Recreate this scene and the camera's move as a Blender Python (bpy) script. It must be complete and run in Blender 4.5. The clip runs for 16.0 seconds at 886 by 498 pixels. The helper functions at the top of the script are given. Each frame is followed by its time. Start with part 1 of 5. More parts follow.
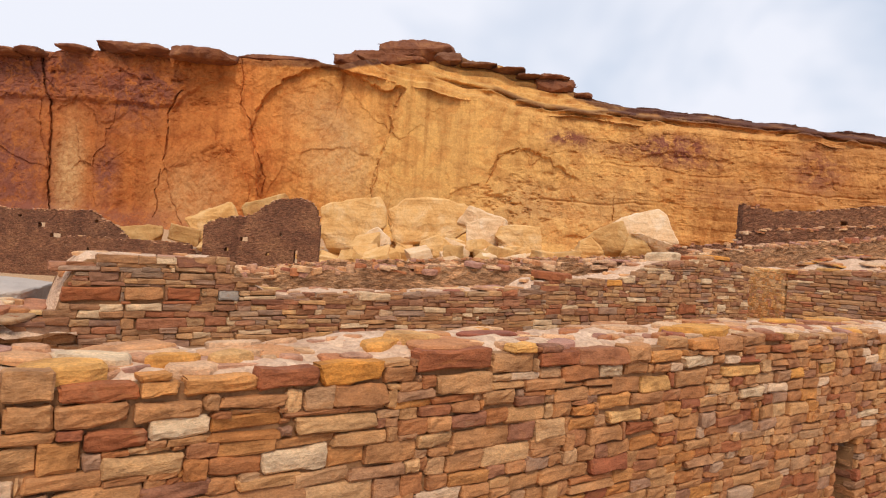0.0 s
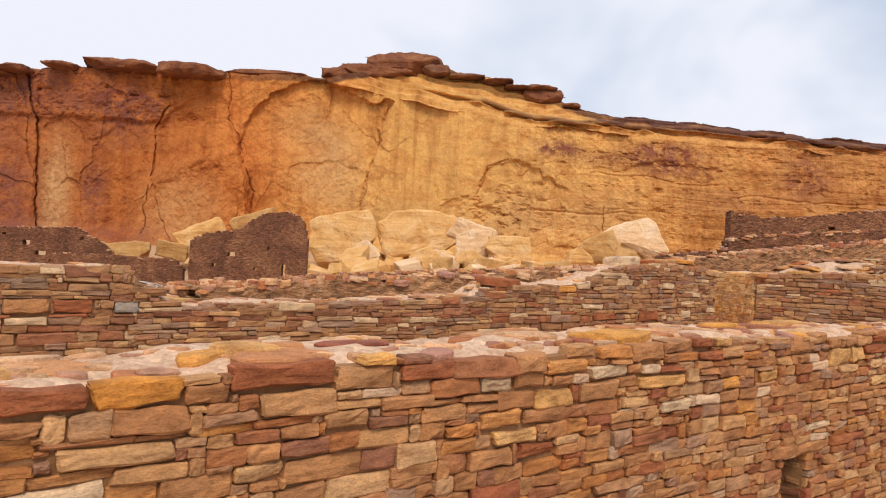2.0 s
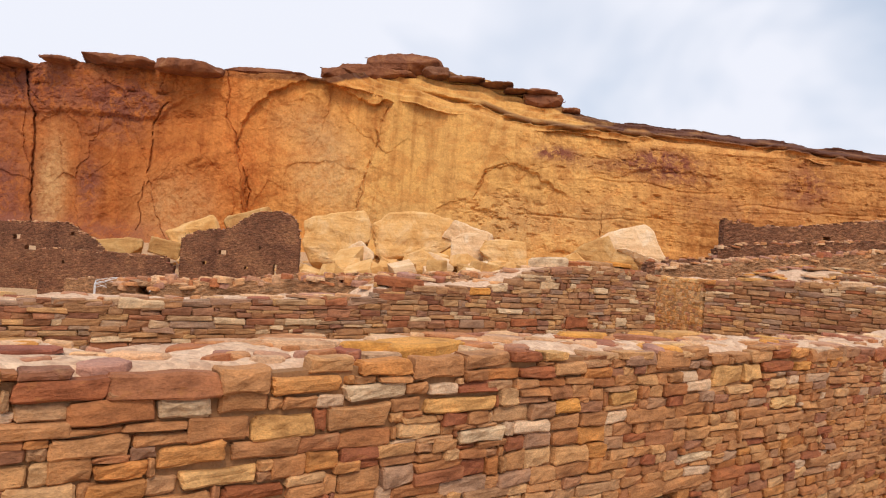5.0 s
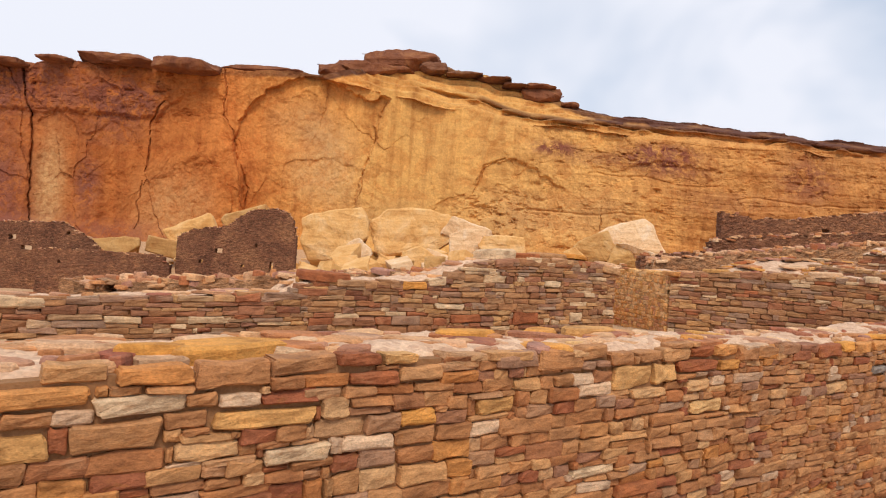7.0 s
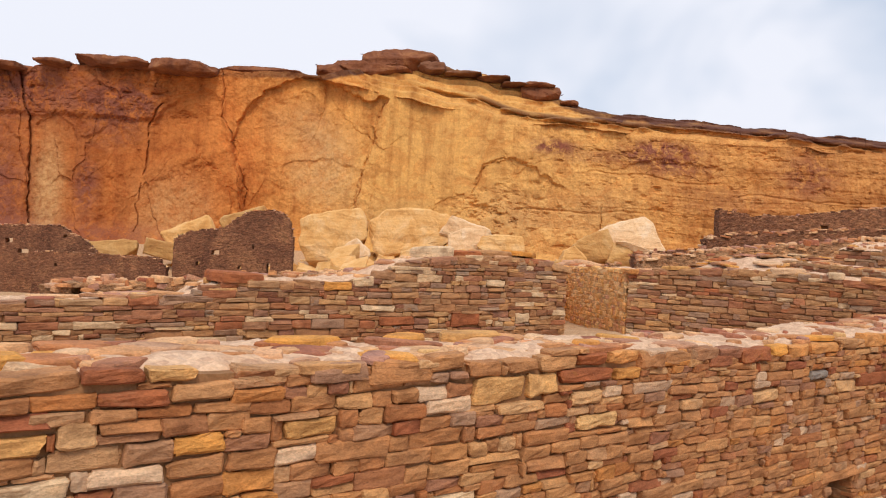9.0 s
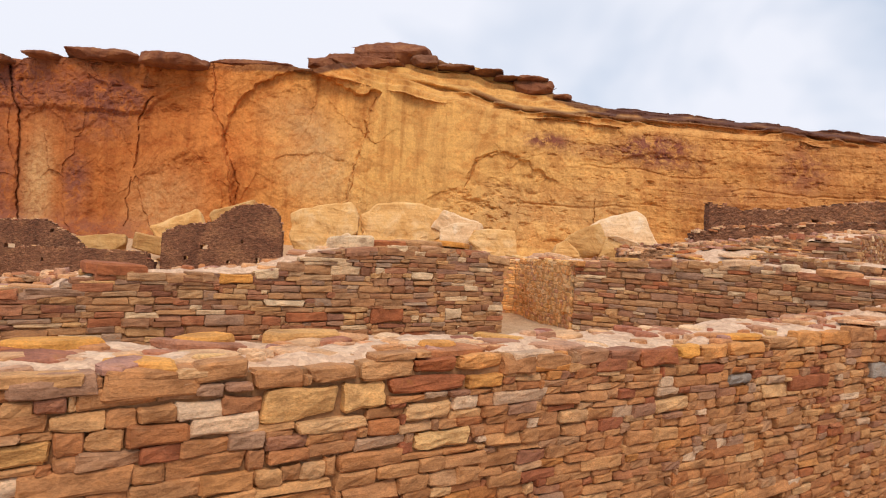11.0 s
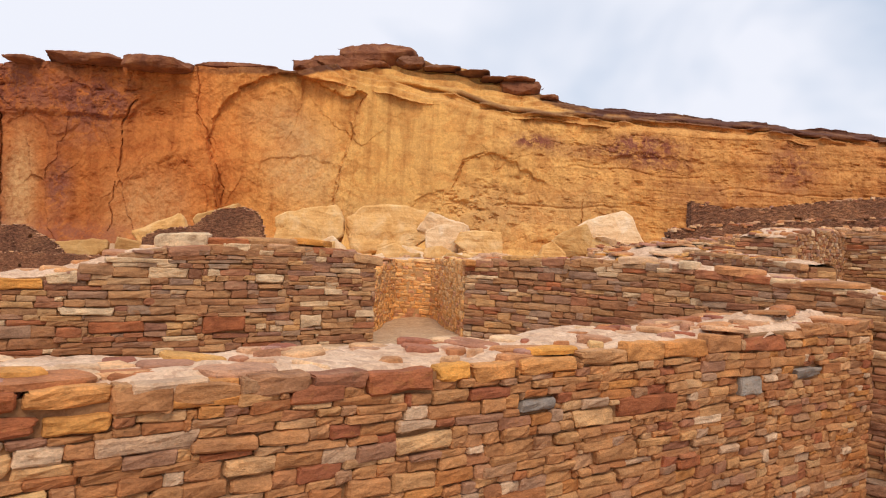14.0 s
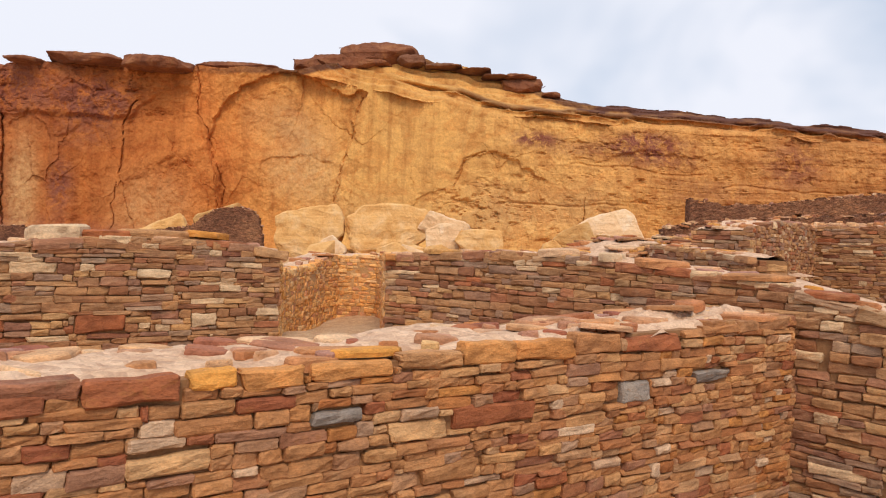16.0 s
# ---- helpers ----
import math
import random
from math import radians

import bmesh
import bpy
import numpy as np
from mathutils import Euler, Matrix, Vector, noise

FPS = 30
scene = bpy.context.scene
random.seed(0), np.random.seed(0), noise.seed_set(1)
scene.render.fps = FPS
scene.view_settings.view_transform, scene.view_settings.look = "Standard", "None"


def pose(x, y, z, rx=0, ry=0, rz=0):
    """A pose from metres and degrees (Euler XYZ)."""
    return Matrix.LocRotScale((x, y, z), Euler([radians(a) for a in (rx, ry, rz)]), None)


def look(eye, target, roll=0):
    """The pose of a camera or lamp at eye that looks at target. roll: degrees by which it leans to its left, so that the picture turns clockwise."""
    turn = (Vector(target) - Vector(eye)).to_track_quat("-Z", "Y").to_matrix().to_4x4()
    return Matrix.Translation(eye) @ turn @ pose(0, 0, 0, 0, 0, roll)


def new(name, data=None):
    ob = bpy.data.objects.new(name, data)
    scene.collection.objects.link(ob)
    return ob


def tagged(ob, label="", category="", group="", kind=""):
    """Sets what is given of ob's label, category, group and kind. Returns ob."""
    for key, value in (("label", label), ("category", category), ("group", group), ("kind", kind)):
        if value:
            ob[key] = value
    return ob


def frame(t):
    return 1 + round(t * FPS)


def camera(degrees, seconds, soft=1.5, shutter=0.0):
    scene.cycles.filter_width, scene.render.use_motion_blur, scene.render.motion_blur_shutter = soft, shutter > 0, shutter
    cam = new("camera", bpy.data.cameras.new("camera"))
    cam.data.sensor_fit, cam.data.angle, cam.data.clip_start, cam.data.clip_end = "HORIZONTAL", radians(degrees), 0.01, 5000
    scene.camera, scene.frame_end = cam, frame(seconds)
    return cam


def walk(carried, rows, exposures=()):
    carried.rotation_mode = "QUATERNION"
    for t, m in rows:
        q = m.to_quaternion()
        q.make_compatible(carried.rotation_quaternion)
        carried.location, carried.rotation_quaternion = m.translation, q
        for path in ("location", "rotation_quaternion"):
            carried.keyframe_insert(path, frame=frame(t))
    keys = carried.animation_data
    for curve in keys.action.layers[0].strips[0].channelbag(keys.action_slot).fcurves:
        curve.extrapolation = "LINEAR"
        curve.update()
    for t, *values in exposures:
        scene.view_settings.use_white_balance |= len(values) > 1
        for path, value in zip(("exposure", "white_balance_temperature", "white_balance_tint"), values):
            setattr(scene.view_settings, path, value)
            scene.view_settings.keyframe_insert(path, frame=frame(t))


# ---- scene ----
cam = camera(62.5, 16.0, soft=1.15)
METRES, EYE, TILT, LEAN, TURN = 8.0, 2.8, -0.75, -4.06, -35.75
ROWS = [
    (0.0, 0.0, 0.0, 0.0, -0.0, 0.0, 0.0),
    (0.5, 0.0175, 0.016, -0.0035, -0.38, 0.23, -0.03),
    (1.0, 0.0367, 0.0338, -0.0059, -0.4, 0.67, -0.11),
    (1.5, 0.0578, 0.051, -0.0063, -0.45, 0.71, 0.34),
    (2.0, 0.0808, 0.0675, -0.0102, -0.49, 0.97, 0.86),
    (2.5, 0.1069, 0.0841, -0.012, -0.49, 1.21, 0.42),
    (3.0, 0.1318, 0.1005, -0.0116, -0.49, 1.21, -0.29),
    (3.5, 0.1531, 0.1164, -0.0136, -0.32, 1.16, -0.32),
    (4.0, 0.1765, 0.1356, -0.0163, -0.38, 1.24, -0.33),
    (6.5, 0.3005, 0.2247, -0.022, -0.21, 1.08, 0.02),
    (7.0, 0.3232, 0.243, -0.0244, -0.12, 0.96, 0.23),
    (7.5, 0.346, 0.2605, -0.0246, -0.01, 0.88, 0.36),
    (8.0, 0.3694, 0.2773, -0.0257, -0.03, 0.78, 0.63),
    (8.5, 0.3954, 0.2934, -0.0284, 0.01, 0.91, 0.79),
    (9.0, 0.4223, 0.3095, -0.0276, 0.18, 0.97, 0.72),
    (11.5, 0.5486, 0.4143, -0.0359, -0.18, 0.5, 0.78),
    (12.0, 0.577, 0.4354, -0.0364, -0.06, 0.6, 1.05),
    (12.5, 0.6055, 0.4544, -0.0366, 0.04, 0.57, 1.21),
    (13.0, 0.634, 0.4744, -0.0403, 0.05, 0.59, 1.44),
    (13.5, 0.6625, 0.495, -0.0403, -0.17, 0.68, 1.42),
    (14.0, 0.6916, 0.5127, -0.0417, -0.53, 0.74, 1.28),
    (14.5, 0.7225, 0.5306, -0.0466, -0.65, 0.74, 1.33),
    (15.0, 0.754, 0.5465, -0.0473, -0.6, 0.8, 1.31),
    (15.5, 0.7815, 0.5626, -0.0483, -0.3, 0.69, 1.35),
    (16.0, 0.808, 0.5815, -0.0517, -0.04, 0.69, 1.52),
]
walk(cam, [(t, pose(0, 0, EYE, TILT, LEAN, TURN) @ pose(METRES * x, METRES * y, METRES * z, 90 + pitch, roll, yaw)) for t, x, y, z, yaw, pitch, roll in ROWS], [(0.0, -0.27, 6500, 13.0), (16.0, -0.27, 6500, 13.0)])

# ---- light: thin bright overcast over a desert canyon ----
TURN_FAR = -35.75
SUN_EL, SUN_AZ = 48.0, 8.0
_sun_dir = Matrix.Rotation(radians(TURN_FAR), 3, "Z") @ Vector((math.sin(radians(SUN_AZ)) * math.cos(radians(SUN_EL)), -math.cos(radians(SUN_AZ)) * math.cos(radians(SUN_EL)), math.sin(radians(SUN_EL))))
sun_data = bpy.data.lights.new("sun", "SUN")
sun_data.energy, sun_data.angle, sun_data.color = 2.75, radians(20), (1.0, 0.85, 0.65)
sun = new("sun", sun_data)
sun.matrix_world = look(_sun_dir * 400, (0, 0, 0))

world = bpy.data.worlds.new("sky")
scene.world = world
world.use_nodes = True
wn, wl = world.node_tree.nodes, world.node_tree.links
wn.clear()
w_out = wn.new("ShaderNodeOutputWorld")
w_bg = wn.new("ShaderNodeBackground")
w_sky = wn.new("ShaderNodeTexSky")
w_sky.sky_type, w_sky.sun_disc = "NISHITA", False
w_sky.sun_elevation = radians(SUN_EL)
w_sky.sun_rotation = math.atan2(_sun_dir.x, _sun_dir.y)
w_sky.dust_density, w_sky.air_density = 1.5, 1.0
w_co = wn.new("ShaderNodeTexCoord")
w_map = wn.new("ShaderNodeMapping")
w_map.inputs["Scale"].default_value = (1.0, 1.0, 1.9)
w_map.inputs["Rotation"].default_value = (0, 0, radians(-TURN_FAR))
w_n1 = wn.new("ShaderNodeTexNoise")
w_n1.inputs["Scale"].default_value, w_n1.inputs["Detail"].default_value = 2.0, 4
w_n1.inputs["Roughness"].default_value, w_n1.inputs["Distortion"].default_value = 0.52, 0.35
w_r = wn.new("ShaderNodeValToRGB")
w_r.color_ramp.elements[0].position, w_r.color_ramp.elements[0].color = 0.27, (0, 0, 0, 1)
w_r.color_ramp.elements[1].position, w_r.color_ramp.elements[1].color = 0.53, (1, 1, 1, 1)
w_mix = wn.new("ShaderNodeMixRGB")
w_mix.inputs["Color2"].default_value = (10.3, 10.8, 11.7, 1)
w_dim = wn.new("ShaderNodeMixRGB")
w_dim.inputs["Fac"].default_value = 0.50
w_dim.inputs["Color2"].default_value = (6.6, 9.0, 11.8, 1)
w_bg.inputs["Strength"].default_value = 0.1
wl.new(w_co.outputs["Generated"], w_map.inputs["Vector"])
wl.new(w_map.outputs[0], w_n1.inputs["Vector"])
w_sep = wn.new("ShaderNodeSeparateXYZ")
w_thin = wn.new("ShaderNodeMath")
w_thin.operation = "MULTIPLY_ADD"
w_thin.inputs[1].default_value = -0.13
wl.new(w_map.outputs[0], w_sep.inputs[0])
wl.new(w_sep.outputs[0], w_thin.inputs[0])
wl.new(w_n1.outputs["Fac"], w_thin.inputs[2])
wl.new(w_thin.outputs[0], w_r.inputs["Fac"])
wl.new(w_sky.outputs[0], w_dim.inputs["Color1"])
wl.new(w_r.outputs["Color"], w_mix.inputs["Fac"])
wl.new(w_dim.outputs[0], w_mix.inputs["Color1"])
wl.new(w_mix.outputs[0], w_bg.inputs["Color"])
wl.new(w_bg.outputs[0], w_out.inputs["Surface"])


# ---- materials ----
class Nodes:
    """A node material with short helpers."""

    def __init__(self, name, rough=0.9):
        self.mat = bpy.data.materials.new(name)
        self.mat.use_nodes = True
        self.n, self.l = self.mat.node_tree.nodes, self.mat.node_tree.links
        self.bsdf = self.n["Principled BSDF"]
        self.bsdf.inputs["Roughness"].default_value = rough
        self.bsdf.inputs["Specular IOR Level"].default_value = 0.25
        self.pos = self.n.new("ShaderNodeNewGeometry").outputs["Position"]

    def mapped(self, scale=(1, 1, 1), rz=0.0, shift=None):
        m = self.n.new("ShaderNodeMapping")
        m.inputs["Scale"].default_value = scale
        m.inputs["Rotation"].default_value = (0, 0, radians(rz))
        self.l.new(self.pos, m.inputs["Vector"])
        return m.outputs[0]

    def noise(self, scale, detail=4, rough=0.55, vec=None, dist=0.0):
        t = self.n.new("ShaderNodeTexNoise")
        t.inputs["Scale"].default_value, t.inputs["Detail"].default_value = scale, detail
        t.inputs["Roughness"].default_value, t.inputs["Distortion"].default_value = rough, dist
        self.l.new(vec if vec is not None else self.pos, t.inputs["Vector"])
        return t.outputs["Fac"]

    def voronoi(self, scale, vec=None, feature="F1"):
        t = self.n.new("ShaderNodeTexVoronoi")
        t.feature = feature
        t.inputs["Scale"].default_value = scale
        self.l.new(vec if vec is not None else self.pos, t.inputs["Vector"])
        return t

    def warped(self, vec, scale, amount):
        """vec shifted by a coloured noise."""
        t = self.n.new("ShaderNodeTexNoise")
        t.inputs["Scale"].default_value = scale
        self.l.new(vec, t.inputs["Vector"])
        m = self.n.new("ShaderNodeVectorMath")
        m.operation = "MULTIPLY_ADD"
        m.inputs[1].default_value = (amount, amount, amount)
        self.l.new(t.outputs["Color"], m.inputs[0])
        self.l.new(vec, m.inputs[2])
        return m.outputs[0]

    def ramp(self, fac, stops, mode="LINEAR"):
        r = self.n.new("ShaderNodeValToRGB")
        r.color_ramp.interpolation = mode
        e = r.color_ramp.elements
        while len(e) < len(stops):
            e.new(0.5)
        for k, (p, c) in enumerate(stops):
            e[k].position = p
            e[k].color = (*c, 1) if not isinstance(c, (int, float)) else (c, c, c, 1)
        self.l.new(fac, r.inputs["Fac"])
        return r.outputs["Color"]

    def mix(self, a, b, fac, mode="MIX"):
        m = self.n.new("ShaderNodeMixRGB")
        m.blend_type = mode
        for sock, v in (("Fac", fac), ("Color1", a), ("Color2", b)):
            if isinstance(v, (int, float)):
                m.inputs[sock].default_value = v if sock == "Fac" else (v, v, v, 1)
            elif isinstance(v, tuple):
                m.inputs[sock].default_value = (*v, 1)
            else:
                self.l.new(v, m.inputs[sock])
        return m.outputs[0]

    def math(self, op, a, b=0.0):
        m = self.n.new("ShaderNodeMath")
        m.operation = op
        for i, v in enumerate((a, b)):
            if isinstance(v, (int, float)):
                m.inputs[i].default_value = v
            else:
                self.l.new(v, m.inputs[i])
        return m.outputs[0]

    def done(self, colour, height=None, dist=0.01, strength=0.6):
        self.l.new(colour, self.bsdf.inputs["Base Color"])
        if height is not None:
            b = self.n.new("ShaderNodeBump")
            b.inputs["Distance"].default_value, b.inputs["Strength"].default_value = dist, strength
            self.l.new(height, b.inputs["Height"])
            self.l.new(b.outputs[0], self.bsdf.inputs["Normal"])
        return self.mat


WARM = [(0.0, (0.375, 0.172, 0.073)), (0.16, (0.450, 0.225, 0.098)), (0.30, (0.345, 0.138, 0.056)), (0.42, (0.500, 0.272, 0.120)), (0.54, (0.400, 0.193, 0.088)),
        (0.62, (0.295, 0.096, 0.048)), (0.68, (0.495, 0.220, 0.066)), (0.77, (0.350, 0.190, 0.108)), (0.85, (0.560, 0.338, 0.168)), (0.91, (0.295, 0.125, 0.072)), (0.955, (0.385, 0.240, 0.155)), (0.985, (0.600, 0.425, 0.290))]
COOL = [(0.0, (0.340, 0.170, 0.080)), (0.14, (0.445, 0.250, 0.120)), (0.28, (0.275, 0.118, 0.058)), (0.40, (0.400, 0.230, 0.120)), (0.50, (0.215, 0.085, 0.050)),
        (0.58, (0.530, 0.310, 0.140)), (0.67, (0.300, 0.198, 0.135)), (0.76, (0.360, 0.125, 0.055)), (0.84, (0.330, 0.228, 0.160)), (0.90, (0.250, 0.112, 0.072)), (0.95, (0.600, 0.430, 0.270))]
RUST = [(0.0, (0.36, 0.125, 0.055)), (0.2, (0.52, 0.25, 0.11)), (0.4, (0.62, 0.38, 0.21)), (0.6, (0.30, 0.10, 0.062)), (0.72, (0.66, 0.45, 0.28)), (0.86, (0.55, 0.30, 0.17)), (0.95, (0.40, 0.21, 0.16))]
GOLD = [(0.0, (0.58, 0.27, 0.060)), (0.4, (0.62, 0.34, 0.11)), (0.7, (0.55, 0.23, 0.045)), (0.9, (0.64, 0.40, 0.18))]
YELLOW = [(0.0, (0.76, 0.41, 0.14)), (0.25, (0.80, 0.48, 0.20)), (0.45, (0.70, 0.33, 0.11)), (0.62, (0.80, 0.54, 0.28)), (0.78, (0.74, 0.38, 0.11)), (0.92, (0.60, 0.30, 0.16))]


def sandstone(name, palette, source):
    """Cut sandstone, one tint a stone. source: 'object' for single stones, 'island' for joined ones, or a plain tint 0..1."""
    k = Nodes(name, 0.88)
    if source == "object":
        rnd = k.n.new("ShaderNodeObjectInfo").outputs["Random"]
    else:
        rnd = k.n.new("ShaderNodeNewGeometry").outputs["Random Per Island"]
    tint = k.ramp(rnd, palette)
    off = k.n.new("ShaderNodeVectorMath")
    off.operation = "MULTIPLY_ADD"
    comb = k.n.new("ShaderNodeCombineXYZ")
    for i, f in enumerate((37.0, 71.0, 53.0)):
        k.l.new(k.math("MULTIPLY", rnd, f), comb.inputs[i])
    off.inputs[1].default_value = (1, 1, 1.9)
    k.l.new(k.pos, off.inputs[0])
    k.l.new(comb.outputs[0], off.inputs[2])
    v = off.outputs[0]
    coarse, fine = k.noise(6.0, 5, 0.6, v, 0.25), k.noise(75.0, 5, 0.65, v)
    bed = k.noise(9.0, 4, 0.6, k.mapped((1, 1, 3.2)), 0.8)
    var = k.ramp(coarse, [(0.28, (0.52, 0.45, 0.40)), (0.48, (1.0, 1.0, 1.0)), (0.70, (1.42, 1.36, 1.25))])
    col = k.mix(tint, var, 0.85, "MULTIPLY")
    col = k.mix(col, k.ramp(fine, [(0.3, 0.60), (0.7, 1.3)]), 0.7, "MULTIPLY")
    col = k.mix(col, k.ramp(bed, [(0.35, (0.84, 0.78, 0.74)), (0.65, (1.1, 1.08, 1.02))]), 0.5, "MULTIPLY")
    rust = k.ramp(k.noise(11.0, 4, 0.6, v, 1.2), [(0.58, 0.0), (0.74, 0.6)])
    col = k.mix(col, (0.36, 0.15, 0.045), rust)
    pale = k.ramp(k.noise(4.0, 6, 0.7, v, 0.5), [(0.60, 0.0), (0.78, 0.42)])
    col = k.mix(col, (0.56, 0.37, 0.205), pale)
    facet = k.voronoi(17.0, k.warped(v, 5.0, 0.12))
    chip = k.math("MULTIPLY", facet.outputs["Distance"], 0.38)
    pit = k.ramp(k.noise(42.0, 3, 0.6, v), [(0.26, 0.0), (0.36, 1.0)])
    col = k.mix(col, k.ramp(pit, [(0.0, 0.62), (1.0, 1.0)]), 0.8, "MULTIPLY")
    h = k.math("ADD", k.math("MULTIPLY", coarse, 0.9), k.math("ADD", k.math("MULTIPLY", fine, 0.28), k.math("MULTIPLY", bed, 0.22)))
    h = k.math("ADD", h, k.math("ADD", chip, k.math("MULTIPLY", pit, 0.10)))
    return k.done(col, h, 0.022, 0.75)


def mortar_material(name, a, b, pebble=True):
    k = Nodes(name, 0.95)
    n1, n2 = k.noise(3.5, 6, 0.65), k.noise(60.0, 5, 0.7)
    col = k.ramp(n1, [(0.3, a), (0.7, b)])
    col = k.mix(col, k.ramp(n2, [(0.3, 0.65), (0.7, 1.2)]), 0.6, "MULTIPLY")
    h = k.math("ADD", k.math("MULTIPLY", n1, 1.0), k.math("MULTIPLY", n2, 0.35))
    if pebble:
        v = k.voronoi(26.0, k.mapped((1, 1, 1.8)))
        tone = k.ramp(v.outputs["Color"], [(0.2, (0.75, 0.62, 0.55)), (0.6, (1.05, 1.0, 0.95)), (0.9, (1.25, 1.2, 1.1))])
        col = k.mix(col, tone, 0.55, "MULTIPLY")
        h = k.math("SUBTRACT", h, k.math("MULTIPLY", v.outputs["Distance"], 0.8))
    return k.done(col, h, 0.02, 0.8)


WARM_ONE, WARM_MANY = sandstone("sandstone_warm", WARM, "object"), sandstone("sandstone_warm_joined", WARM, "island")
COOL_ONE, COOL_MANY = sandstone("sandstone_cool", COOL, "object"), sandstone("sandstone_cool_joined", COOL, "island")
YELLOW_ONE, YELLOW_MANY = sandstone("sandstone_yellow", YELLOW, "object"), sandstone("sandstone_yellow_joined", YELLOW, "island")
RUST_ONE, RUST_MANY = sandstone("sandstone_rust", RUST, "object"), sandstone("sandstone_rust_joined", RUST, "island")
GOLD_ONE = sandstone("sandstone_gold", GOLD, "object")
PALE_ONE = sandstone("sandstone_pale", [(0.0, (0.60, 0.44, 0.29)), (0.5, (0.62, 0.46, 0.30))], "object")
CREAM_ONE = sandstone("sandstone_cream", [(0.0, (0.56, 0.305, 0.110)), (0.5, (0.60, 0.345, 0.140))], "object")
BROWN_ONE = sandstone("sandstone_brown", [(0.0, (0.40, 0.20, 0.088)), (0.3, (0.46, 0.25, 0.115)), (0.7, (0.43, 0.205, 0.088))], "object")
GREY_ONE = sandstone("sandstone_grey", [(0.0, (0.25, 0.22, 0.20)), (0.5, (0.30, 0.26, 0.23))], "object")
ORANGE_ONE = sandstone("sandstone_orange", [(0.0, (0.50, 0.205, 0.062)), (0.5, (0.55, 0.26, 0.09))], "object")
TAN_ONE = sandstone("sandstone_tan", [(0.0, (0.50, 0.285, 0.13)), (0.5, (0.56, 0.34, 0.17))], "object")
RED_ONE = sandstone("sandstone_red", [(0.0, (0.37, 0.125, 0.048)), (0.5, (0.31, 0.105, 0.046))], "object")
MORTAR = mortar_material("mud_mortar", (0.21, 0.102, 0.045), (0.37, 0.20, 0.094), False)
TAN_MORTAR = mortar_material("tan_mortar", (0.44, 0.25, 0.11), (0.62, 0.38, 0.18), False)
CAPPING = mortar_material("capping_mortar", (0.55, 0.355, 0.232), (0.75, 0.555, 0.405))
EARTH = mortar_material("sandy_earth", (0.46, 0.30, 0.175), (0.60, 0.43, 0.28), True)


# ---- helpers for building ----
def mesh_from(name, verts, faces, material, smooth=False):
    me = bpy.data.meshes.new(name)
    me.from_pydata([tuple(v) for v in verts], [], [tuple(f) for f in faces])
    me.materials.append(material)
    if smooth:
        me.polygons.foreach_set("use_smooth", [True] * len(me.polygons))
    me.update()
    return me


def part(name, data, parent, label=""):
    """Links a mesh as one part under a thing."""
    ob = new(name, data)
    ob.parent = parent
    if label:
        tagged(ob, label)
    return ob


def interp(x, table):
    return float(np.interp(x, [p for p, _ in table], [q for _, q in table]))


